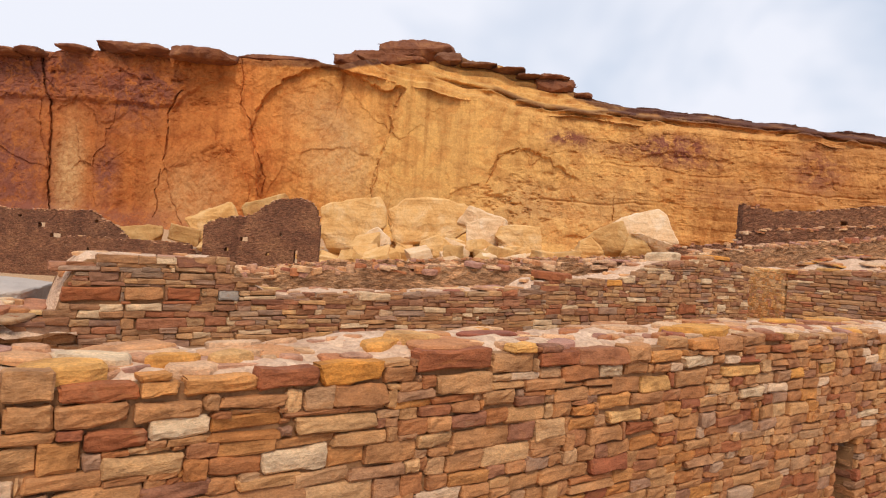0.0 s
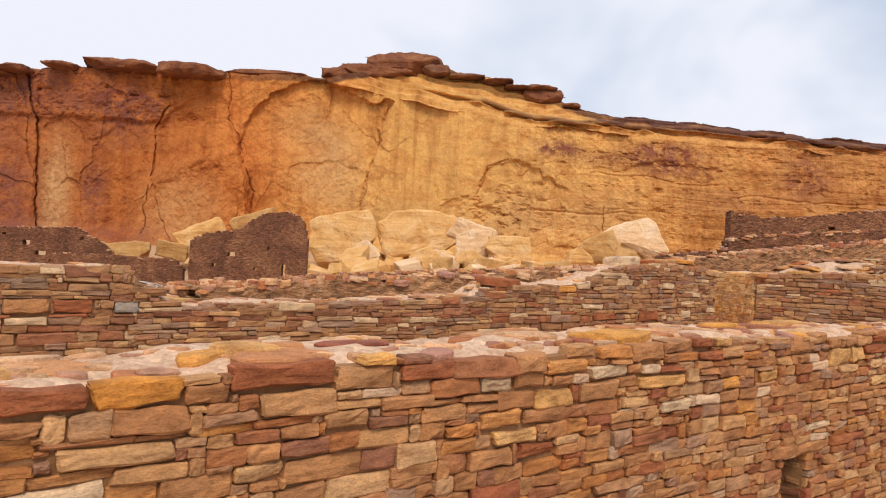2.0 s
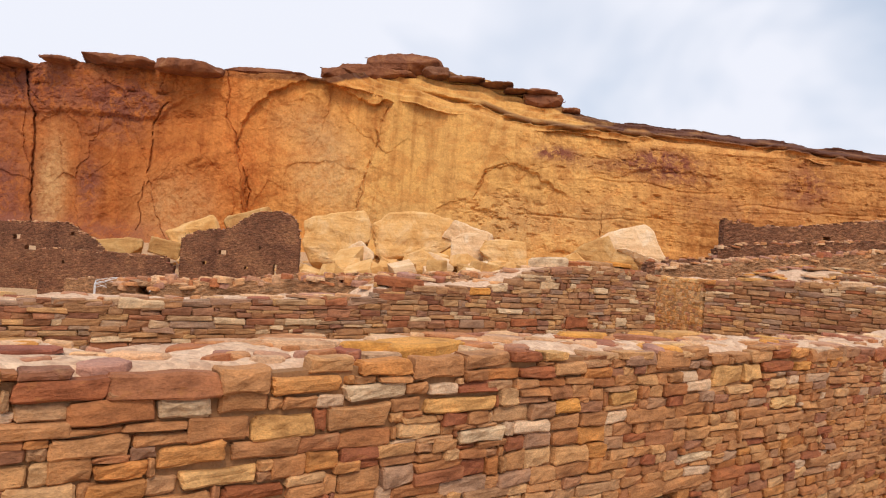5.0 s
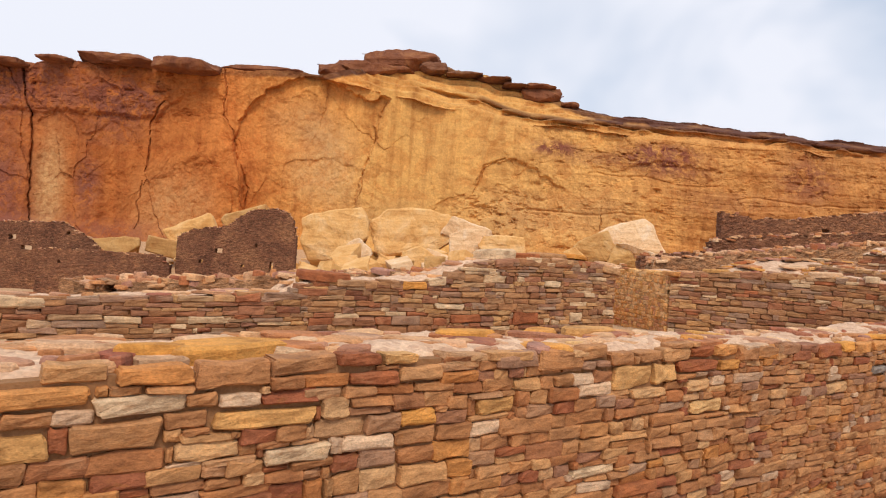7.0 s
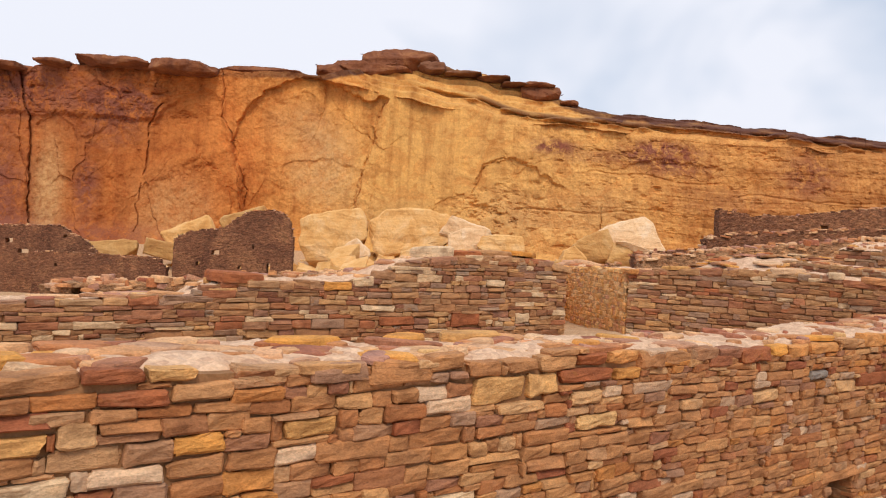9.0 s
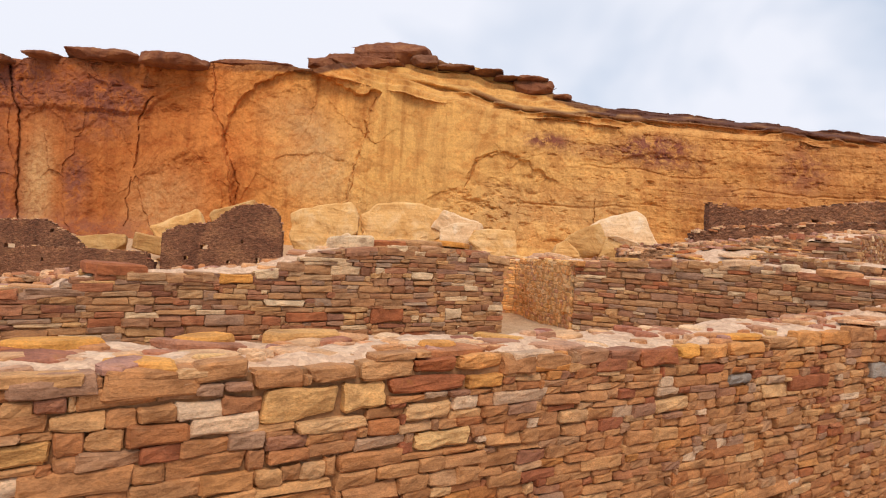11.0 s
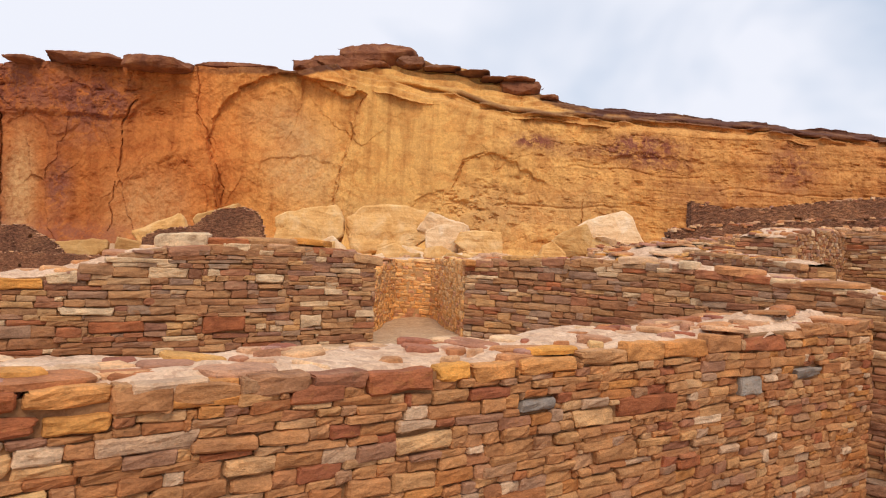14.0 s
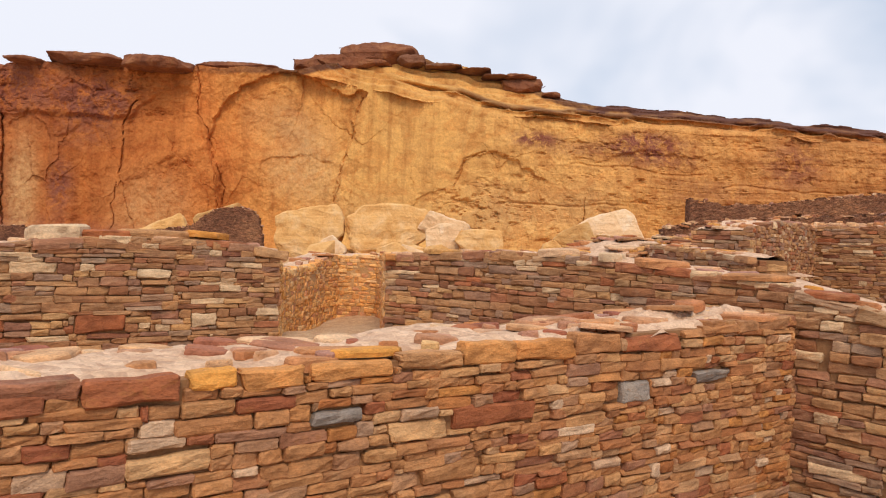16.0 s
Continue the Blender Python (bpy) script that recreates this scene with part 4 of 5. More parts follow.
def shaped_block(seed, y, deep, tone, outline):
    """A huge split block with a given outline in front, leaning back a little."""
    mat = {"tan": BOULDER_TAN, "pale cream": BOULDER_PALE, "orange": BOULDER_ORANGE}[tone]
    rng = random.Random(seed)
    cx, cz = sum(q[0] for q in outline) / len(outline), min(q[1] for q in outline)
    pts = [(x - cx, 0.10 * (z - cz) + rng.uniform(-0.5, 0.5), z - cz) for x, z in outline]
    pts += [((x - cx) * 0.86, deep + rng.uniform(-0.6, 0.6), (z - cz) * rng.uniform(0.84, 0.98)) for x, z in outline]
    pts += [(x - cx, 0.4 * deep, -1.5) for x, z in outline if z - cz < 1.2]
    wide = max(q[0] for q in outline) - min(q[0] for q in outline)
    ob = tagged(new("boulder", rock_mesh("boulder", seed, wide, deep, wide * 0.6, mat, rough=0.055, cuts=4, hull=pts)), "huge angular %s sandstone boulder below the cliff" % tone, "boulder", "fallen blocks below the cliff")
    ob.matrix_basis = pose(0, 0, 0, 0, 0, TURN_FAR) @ pose(cx, y, cz)
    return ob


shaped_block(31, 124, 9, "tan", [(-21.4, 6.9), (-19.5, 7.8), (-15.9, 8.7), (-11.2, 9.2), (-9.9, 7.1), (-9.8, 4.4), (-13.7, 0.3), (-19.6, -0.3), (-20.9, 2.2)])
shaped_block(5, 126, 9, "tan", [(-9.9, 7.2), (-7.3, 9.5), (0.1, 10.0), (6.3, 8.3), (5.9, 5.6), (1.6, 2.5), (-8.1, 1.3), (-9.4, 4.5)])
shaped_block(6, 117, 4, "pale cream", [(-14.5, -0.1), (-12.2, 3.4), (-10.6, 4.1), (-8.5, 2.4), (-8.3, 1.5), (-10.9, 0.9)])
shaped_block(9, 121, 5, "pale cream", [(3.6, 5.6), (5.9, 6.8), (9.9, 6.9), (9.3, 2.0), (6.4, 0.6), (4.0, 2.5)])
shaped_block(11, 118, 5, "tan", [(8.1, 4.0), (9.0, 5.8), (13.2, 5.2), (15.8, 6.1), (16.4, 1.1), (13.1, 0.8)])
shaped_block(12, 116, 4, "tan", [(-4.3, -0.4), (-3.5, 2.4), (-0.8, 3.4), (2.6, 1.6), (3.1, -0.1)])
shaped_block(19, 120, 5, "orange", [(23.7, 5.0), (25.4, 6.3), (29.4, 8.1), (31.0, 4.9), (29.8, 3.2), (26.0, 3.4)])
shaped_block(21, 122, 6, "pale cream", [(27.5, 7.2), (31.3, 9.3), (35.8, 10.6), (37.2, 9.6), (39.4, 5.0), (34.6, 4.1), (29.7, 5.3)])
shaped_block(22, 118.5, 3, "pale cream", [(30.5, 6.0), (31.8, 6.1), (38.1, 4.3), (36.9, 4.0)])
shaped_block(24, 117, 4, "tan", [(21.3, 2.1), (22.2, 4.2), (23.6, 4.9), (25.6, 3.5), (26.0, 2.5)])
shaped_block(25, 119, 4, "orange", [(29.2, 2.8), (30.4, 5.7), (31.5, 6.3), (33.3, 4.6), (34.3, 3.2)])
great_block(14, 6.6, 128, 6.4, 9.0, 5, 4.4, "pale cream", 0, 0, 14)
great_block(17, 16.5, 116, 0.9, 4.5, 4, 3.0, "tan", 33)
great_block(26, -48.5, 116, 0.2, 8.8, 6, 3.0, "orange", 6, 0, -4)
great_block(27, -41.5, 117, 0.6, 4.6, 4, 3.6, "orange", 30, 0, 10)
great_block(29, -38.0, 122, 2.4, 9.0, 6, 6.6, "tan", 16, 0, -26)
great_block(31, -35.4, 114, -0.6, 4.2, 4, 3.8, "tan", 50, 0, 30)
great_block(33, -31.0, 128, 5.4, 9.5, 5, 5.6, "orange", 20, 0, -20)
great_block(35, 1.8, 113, 0.3, 3.2, 3, 3.6, "orange", 60)

# slabs of the cap bed lying along the rim
CAPS = [(41, -92, 35.3, 7, 1.5, 0), (40, -86.5, 35.7, 6, 1.4, 0), (42, -77.5, 36.8, 7, 1.5, 0), (43, -65.8, 37.5, 16, 2.4, 0), (44, -51.6, 37.4, 14, 3.0, 0), (45, -35, 37.2, 19, 1.8, 0), (46, -21.5, 38.3, 7, 2.6, 0), (55, -17.5, 39.1, 8, 3.2, 0),
        (47, -7.6, 40.9, 17, 5.4, 0), (52, -12.5, 38.7, 15, 3.0, 0), (53, -1.5, 40.0, 6, 2.4, 1), (48, 5.0, 39.2, 8, 1.0, 1), (51, 11.0, 38.6, 7, 1.2, 1), (57, 15.5, 37.6, 6, 0.9, 1), (49, 20.6, 36.2, 8, 3.6, 0), (58, 20.0, 37.6, 7, 1.2, 0), (50, 26.2, 34.2, 4, 1.6, 0)]
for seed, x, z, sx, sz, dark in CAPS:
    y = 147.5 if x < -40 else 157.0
    # scaled from the eye like the cliff, to keep its place in the camera's view
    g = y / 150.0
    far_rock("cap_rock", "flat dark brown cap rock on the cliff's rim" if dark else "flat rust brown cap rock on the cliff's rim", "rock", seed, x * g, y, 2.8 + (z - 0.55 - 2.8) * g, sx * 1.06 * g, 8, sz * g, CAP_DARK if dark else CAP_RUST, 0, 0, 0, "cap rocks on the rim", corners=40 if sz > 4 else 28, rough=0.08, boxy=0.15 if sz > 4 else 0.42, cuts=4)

# the jumble of middling blocks among the great ones
_r = random.Random(31)
for _ in range(34):
    x = _r.uniform(-14, 24)
    y = _r.uniform(109, 120)
    s = _r.uniform(1.8, 4.6)
    mat = _r.choice((BOULDER_TAN, BOULDER_TAN, BOULDER_PALE, BOULDER_ORANGE))
    word = {"boulder_tan": "tan", "boulder_pale": "pale cream", "boulder_orange": "orange"}[mat.name]
    far_rock("boulder", "angular %s sandstone boulder in the rockfall" % word, "boulder", _r.randrange(900), x, y, -2.2 + 0.30 * (y - 109) + s * 0.22, s * _r.uniform(1.0, 1.6), s, s * _r.uniform(0.55, 0.95), mat, _r.uniform(0, 90), _r.uniform(-18, 18), _r.uniform(-25, 25), "fallen blocks below the cliff", corners=11, cuts=1, rough=0.04)


# broken rock strewn below the great blocks
def build_talus():
    rng = random.Random(77)
    heap = Joined()
    kinds = []
    for k in range(8):
        me = rock_mesh("rubble", 200 + k, 1.0, 0.9, 0.7, BOULDER_TAN, corners=12, cuts=1)
        kinds.append((np.array([v.co[:] for v in me.vertices]), [tuple(p.vertices) for p in me.polygons]))
        bpy.data.meshes.remove(me)
    for _ in range(520):
        x = rng.gauss(4, 17) if rng.random() < 0.75 else rng.uniform(-52, 42)
        y = rng.uniform(108, 139)
        wx, wy = Matrix.Rotation(radians(TURN_FAR), 2) @ Vector((x, y))
        s = min(0.5 * rng.paretovariate(1.5), 3.6)
        m = pose(x, y, ground_z(wx, wy) + 0.2 * s + (1.2 if abs(x - 5) < 22 else 0) * sstep(108, 122, y), rng.uniform(-30, 30), rng.uniform(-30, 30), rng.uniform(0, 360))
        v, f = kinds[rng.randrange(8)]
        heap.add(v, f, m, (s, s, s))
    ob = tagged(new("talus", heap.mesh("talus", BOULDER_TAN)), "heap of broken tan rock at the cliff's foot", "rubble", kind="stuff")
    ob.matrix_basis = pose(0, 0, 0, 0, 0, TURN_FAR)


build_talus()


# ---- the near wall along the walk ----
def ragged(table, amp=0.02, rate=2.3, seed=0.0):
    return lambda u: interp(u, table) + amp * fbm(u * rate, 0.0, seed)


NEAR_X0 = -2.5
near_top = ragged([(0, 2.26), (2.7, 2.27), (2.95, 2.24), (3.6, 2.245), (4.15, 2.25), (4.35, 2.29), (4.8, 2.30), (5.4, 2.275), (6.2, 2.30), (7.5, 2.32), (8.5, 2.31), (9.5, 2.305), (10.5, 2.30), (11.1, 2.29), (12.2, 2.31), (12.6, 2.34), (13.4, 2.365), (14.4, 2.395), (15.5, 2.42)], 0.010)
DOORS = [(5.88 - NEAR_X0, 0.72, 0.31, 1.52), (9.82 - NEAR_X0, 0.62, 0.31, 1.32)]
NEAR_MARKS = [
    (0.81, 2.06, 0.23, 0.09, "p"), (1.27, 1.88, 0.29, 0.10, "p"), (2.04, 2.25, 0.42, 0.11, "r"), (1.50, 2.22, 0.30, 0.10, "g"), (2.10, 2.14, 0.33, 0.11, "w"), (3.11, 2.15, 0.20, 0.08, "p"), (4.49, 1.94, 0.28, 0.07, "p"),
    (4.22, 2.26, 0.29, 0.11, "w"), (3.90, 2.17, 0.30, 0.07, "p"), (4.34, 2.09, 0.42, 0.07, "c"), (6.18, 1.67, 0.33, 0.05, "p"), (6.46, 2.15, 0.32, 0.13, "c"), (6.74, 2.16, 0.21, 0.11, "c"), (7.05, 2.19, 0.38, 0.09, "r"),
    (7.36, 2.18, 0.22, 0.07, "g"), (7.14, 1.94, 0.30, 0.09, "g"), (9.13, 2.25, 0.27, 0.09, "o"), (9.48, 2.26, 0.40, 0.08, "o"), (9.41, 2.07, 0.24, 0.06, "b"), (12.01, 2.07, 0.37, 0.08, "b"), (10.66, 1.62, 0.22, 0.08, "r"),
    (11.28, 2.03, 0.26, 0.11, "b"), (11.43, 2.30, 0.50, 0.11, "r"),
]
RIM_MARKS = [
    (0.32, 2.23, 0.16, 0.10, "w"), (0.53, 2.20, 0.25, 0.07, "r"), (0.73, 2.20, 0.14, 0.06, "o"), (0.95, 2.20, 0.29, 0.07, "o"), (1.22, 2.21, 0.25, 0.08, "r"), (1.74, 2.20, 0.16, 0.07, "w"), (2.40, 2.22, 0.29, 0.10, "w"),
    (2.46, 2.29, 0.15, 0.05, "g"), (2.71, 2.23, 0.29, 0.07, "r"), (3.58, 2.21, 0.31, 0.08, "o"), (3.94, 2.27, 0.26, 0.07, "o"), (4.75, 2.30, 0.20, 0.06, "r"), (4.94, 2.30, 0.17, 0.05, "c"), (6.36, 2.25, 0.21, 0.07, "w"),
    (6.59, 2.26, 0.21, 0.07, "w"), (6.83, 2.26, 0.26, 0.08, "w"), (7.08, 2.27, 0.22, 0.07, "r"), (7.33, 2.27, 0.27, 0.08, "o"), (8.61, 2.24, 0.34, 0.10, "r"), (8.89, 2.26, 0.19, 0.07, "g"), (9.87, 2.28, 0.34, 0.09, "w"), (10.21, 2.30, 0.33, 0.11, "o"), (10.58, 2.30, 0.40, 0.11, "o"), (10.96, 2.31, 0.34, 0.11, "w"),
]
FACE_MARKS = [
    (0.32, 2.13, 0.15, 0.09, "w"), (0.52, 2.12, 0.24, 0.08, "w"), (0.59, 2.03, 0.21, 0.08, "r"), (0.69, 1.93, 0.28, 0.08, "t"), (0.77, 2.12, 0.24, 0.07, "w"), (1.08, 2.13, 0.27, 0.05, "w"), (1.44, 2.01, 0.39, 0.08, "t"), (1.95, 1.89, 0.21, 0.08, "t"),
    (2.32, 2.06, 0.22, 0.08, "w"), (2.81, 2.04, 0.26, 0.08, "w"), (2.91, 1.95, 0.18, 0.07, "o"), (3.15, 1.98, 0.25, 0.09, "o"), (3.25, 1.89, 0.30, 0.08, "g"), (3.39, 1.81, 0.26, 0.07, "r"), (3.49, 2.06, 0.26, 0.09, "c"), (4.14, 1.99, 0.24, 0.07, "t"),
    (4.82, 2.22, 0.23, 0.06, "r"), (5.05, 2.23, 0.22, 0.07, "w"), (5.05, 2.04, 0.19, 0.08, "g"), (5.49, 2.06, 0.24, 0.08, "c"), (6.59, 2.06, 0.32, 0.06, "t"), (7.06, 2.07, 0.25, 0.08, "t"), (8.74, 1.96, 0.29, 0.09, "t"), (9.82, 1.97, 0.32, 0.10, "t"), (10.25, 2.00, 0.51, 0.10, "r"),
]
NEAR_MARKS += RIM_MARKS + FACE_MARKS
MID_MARKS = [(7.62, 2.38, 0.32, 0.09, "g"), (9.66, 2.45, 0.28, 0.09, "p"), (9.24, 2.03, 0.39, 0.15, "r"), (10.11, 2.04, 0.24, 0.12, "p"), (8.33, 2.02, 0.43, 0.10, "r"), (8.10, 2.16, 0.42, 0.07, "p"), (1.20, 2.14, 0.46, 0.13, "r"), (2.36, 2.14, 0.20, 0.10, "b"), (1.62, 2.15, 0.33, 0.13, "w"), (1.96, 2.15, 0.30, 0.12, "r")]
CROWN_MARKS = [(0.56, 2.95, 0.30, "p"), (0.83, 2.90, 0.22, "g"), (0.44, 2.80, 0.30, "g"), (1.99, 2.98, 0.30, "c"), (1.05, 2.85, 0.18, "c"), (4.26, 2.92, 0.55, "g"), (6.72, 3.25, 0.38, "c"), (5.67, 3.16, 0.36, "g"), (6.24, 3.18, 0.28, "g"), (7.19, 2.83, 0.20, "g"), (3.98, 2.90, 0.28, "g")]
TONES = {"p": (PALE_ONE, "pale cream stone"), "r": (RED_ONE, "dark red stone"), "g": (GOLD_ONE, "golden stone"), "w": (BROWN_ONE, "brown stone"), "c": (CREAM_ONE, "cream stone"), "b": (GREY_ONE, "blue-grey stone"), "o": (ORANGE_ONE, "orange stone"), "t": (TAN_ONE, "tan stone")}
near_wall, near_path = build_wall("wall_near", "near ruin wall of coursed tan and rust sandstone", [(NEAR_X0, 2.65), (12.98, 2.65)], near_top, 0.0, 0.78, 5, WARM_ONE, WARM_MANY,
                                  kept=[(x - NEAR_X0, z, w, h) for x, z, w, h, _ in NEAR_MARKS], holes=DOORS, nearest=(6.0, 2.2), cap_one=RUST_ONE, cap_many=RUST_MANY, slabs=1.0, gold=0.08, lay=dict(lo=0.040, hi=0.085, wlo=0.10, whi=0.28, grade=((0, 1.3), (4.5, 1.2), (7, 0.95), (10, 0.8), (16, 0.75))))
for n, (x, z, w, h, tone) in enumerate(NEAR_MARKS):
    single_stone(near_wall, near_path, x - NEAR_X0, z, w - 0.006, h - 0.004, TONES[tone][0], 300 + n, -0.006, TONES[tone][1])
for n, (x, y, w, tone) in enumerate(CROWN_MARKS):
    lump = part("slab", mesh_from("slab", *slab(random.Random(400 + n), w, w * 0.62, 0.062), TONES[tone][0]), near_wall, TONES[tone][1])
    lump.matrix_basis = pose(x, y, near_top(x - NEAR_X0) - 0.02, 0, 0, (n * 37) % 50 - 25)
# door lintels: long flat stones above the openings
for x, z in ((5.92, 1.52), (9.86, 1.32)):
    single_stone(near_wall, near_path, x - NEAR_X0, z, 0.66, 0.075, BROWN_ONE, 450 + int(x), -0.012, "long lintel stone")
# masonry of the door reveals
for n, (u, v, w, h) in enumerate(DOORS):
    side = NEAR_X0 + u + w / 2
    build_wall("wall_door_reveal", "stone reveal of a narrow doorway", [(side - 0.004, 3.40), (side - 0.004, 2.70)], lambda q, top_z=v + h / 2: top_z - 0.03, 0.0, 0.05, 460 + n, COOL_ONE, COOL_MANY, nearest=(0, 1), slabs=0.0, crown=False)

# ---- the middle wall, stepped ----
MID_X0 = -3.0
mid_top = ragged([(0, 1.92), (3.92, 1.93), (3.98, 2.22), (4.08, 2.40), (4.15, 2.46), (5.35, 2.48), (5.45, 2.40), (5.53, 2.31), (5.67, 2.24), (5.85, 2.17), (7.35, 2.20), (9.15, 2.27), (9.4, 2.40), (10.55, 2.44), (11.05, 2.5), (11.45, 2.66), (11.95, 2.74), (13.25, 2.78), (13.82, 2.70)], 0.012, 3.0, 2.0)
mid_wall, mid_path = build_wall("wall_middle", "stepped ruin wall of thin grey-brown sandstone courses", [(MID_X0, 6.57), (10.82, 6.57)], mid_top, 1.0, 0.6, 15, COOL_ONE, COOL_MANY,
                                kept=[(x - MID_X0, z, w, h) for x, z, w, h, _ in MID_MARKS], nearest=(10, 2.4), cap_one=RUST_ONE, cap_many=RUST_MANY, slabs=0.4, gold=0.1, lay=dict(lo=0.035, hi=0.075, wlo=0.11, whi=0.36))
for n, (x, z, w, h, tone) in enumerate(MID_MARKS):
    single_stone(mid_wall, mid_path, x - MID_X0, z, w - 0.006, h - 0.004, TONES[tone][0], 500 + n, -0.006, TONES[tone][1])
for n, (x, y, w, h, tone) in enumerate(((8.95, 6.86, 0.50, 0.10, "p"), (9.75, 6.80, 0.75, 0.06, "w"), (10.15, 6.76, 0.40, 0.05, "g"), (9.35, 6.80, 0.6, 0.05, "r"), (6.6, 6.75, 0.5, 0.08, "r"))):
    lump = part("slab", mesh_from("slab", *slab(random.Random(520 + n), w, 0.42, h), TONES[tone][0]), mid_wall, TONES[tone][1])
    lump.matrix_basis = pose(x, y, mid_top(x - MID_X0) + (0.0 if h > 0.07 else 0.012), 0, (n * 3) % 7 - 3, (n * 37) % 40 - 20)
slab_rock = tagged(new("rock_slab", rock_mesh("rock_slab", 601, 1.5, 0.9, 0.42, PALE_GREY, corners=14, rough=0.06)), "pale grey weathered rock slab lying behind the wall", "rock")
slab_rock.matrix_basis = pose(0.35, 7.75, 1.98, 4, 3, -30)

# ---- the cross wall and the recess behind the gap ----
cross_pts = [(12.03, 6.62), (12.30, 6.05), (12.45, 5.3), (12.78, 4.2), (12.98, 2.66), (13.12, 1.2), (13.3, -1.2)]
cross_top = ragged([(0, 2.70), (1.1, 2.77), (2.3, 2.78), (3.1, 2.71), (3.9, 2.66), (4.3, 2.56), (4.8, 2.46), (5.6, 2.44), (9.1, 2.4)], 0.014, 3.0, 4.0)
cross_wall, cross_path = build_wall("wall_cross", "cross wall of coursed tan and grey sandstone", cross_pts, cross_top, 0.0, 0.7, 25, COOL_ONE, COOL_MANY, nearest=(3, 2.4), cap_one=RUST_ONE, cap_many=RUST_MANY, slabs=0.5, gold=0.1, lay=dict(lo=0.04, hi=0.08, wlo=0.10, whi=0.30))
for n, (u, w, h, tone) in enumerate(((1.95, 0.42, 0.065, "g"), (2.50, 0.20, 0.06, "p"), (2.95, 0.42, 0.06, "g"), (3.75, 0.50, 0.04, "w"), (4.25, 0.36, 0.04, "r"), (0.6, 0.36, 0.04, "c"))):
    lump = part("slab", mesh_from("slab", *slab(random.Random(560 + n), w, 0.36, h), TONES[tone][0] if tone != "g" else RUST_ONE), cross_wall)
    lump.matrix_basis = cross_path.frame_at(u, cross_top(u) - 0.01, 0.14) @ pose(0, 0, 0, 0, (n * 3) % 7 - 3, (n * 37) % 24 - 12)
build_wall("wall_recess_side", "golden side wall of the recess", [(13.60, 9.30), (12.05, 6.68)], ragged([(0, 2.66), (3.1, 2.70)], 0.014, 3.0, 4.5), 1.2, 0.6, 26, YELLOW_ONE, YELLOW_MANY, bed=TAN_MORTAR, joint=0.014, nearest=(2, 2.3), cap_one=RUST_ONE, cap_many=RUST_MANY, slabs=0.5, lay=dict(lo=0.04, hi=0.07, wlo=0.08, whi=0.2))
build_wall("wall_recess", "curved golden back wall of a small recess", [(10.92, 6.80), (11.28, 7.50), (11.80, 8.30), (12.45, 9.10), (12.85, 9.62), (13.22, 9.90), (13.55, 9.88), (13.70, 9.65), (13.62, 9.34)], ragged([(0, 2.60), (0.5, 2.5), (1.4, 2.46), (2.7, 2.5), (3.7, 2.62), (5.4, 2.66)], 0.02), 1.2, 0.5, 35, YELLOW_ONE, YELLOW_MANY, bed=TAN_MORTAR, joint=0.014, nearest=(2, 2.2), cap_one=RUST_ONE, cap_many=RUST_MANY, slabs=0.5, lay=dict(lo=0.035, hi=0.07, wlo=0.08, whi=0.2))

# ---- walls stepping up beyond the cross wall ----
build_wall("wall_upper", "upper terrace wall of thin tan courses", [(18.2, 9.4), (16.5, 6.8), (15.35, 4.55)], ragged([(0, 3.0), (3.1, 2.98), (4.4, 2.92), (5.65, 2.84)], 0.02), 1.2, 0.55, 45, COOL_ONE, COOL_MANY, nearest=(4.5, 2.8), cap_one=RUST_ONE, cap_many=RUST_MANY, slabs=0.7, gold=0.1)
build_wall("wall_upper_back", "tall grey masonry wall above the terrace", [(16.9, 5.40), (20.2, 6.25)], ragged([(0, 3.22), (0.8, 3.36), (2.2, 3.42), (3.4, 3.42)], 0.03), 1.8, 0.8, 55, COOL_ONE, COOL_MANY, nearest=(1.7, 3), cap_one=RUST_ONE, cap_many=RUST_MANY, slabs=0.7, gold=0.1, lay=dict(lo=0.035, hi=0.07, wlo=0.08, whi=0.22))
build_wall("wall_upper_end", "stone end of the upper terrace wall", [(15.36, 4.53), (15.83, 4.29)], lambda u: 2.82, 1.2, 0.12, 46, COOL_ONE, COOL_MANY, nearest=(0, 2.6), slabs=0.0, crown=False)
build_wall("wall_upper_back_end", "stone end of the tall grey wall", [(16.69, 6.20), (16.885, 5.43)], lambda u: 3.2, 1.8, 0.12, 56, COOL_ONE, COOL_MANY, nearest=(0, 3), slabs=0.0, crown=False)
build_wall("wall_upper_side", "side wall meeting the tall grey wall", [(20.2, 6.3), (20.7, 2.0)], ragged([(0, 3.42), (4.3, 3.5)], 0.03), 1.8, 0.8, 65, COOL_ONE, COOL_MANY, nearest=(1, 3), slabs=0.5, lay=dict(lo=0.035, hi=0.07))


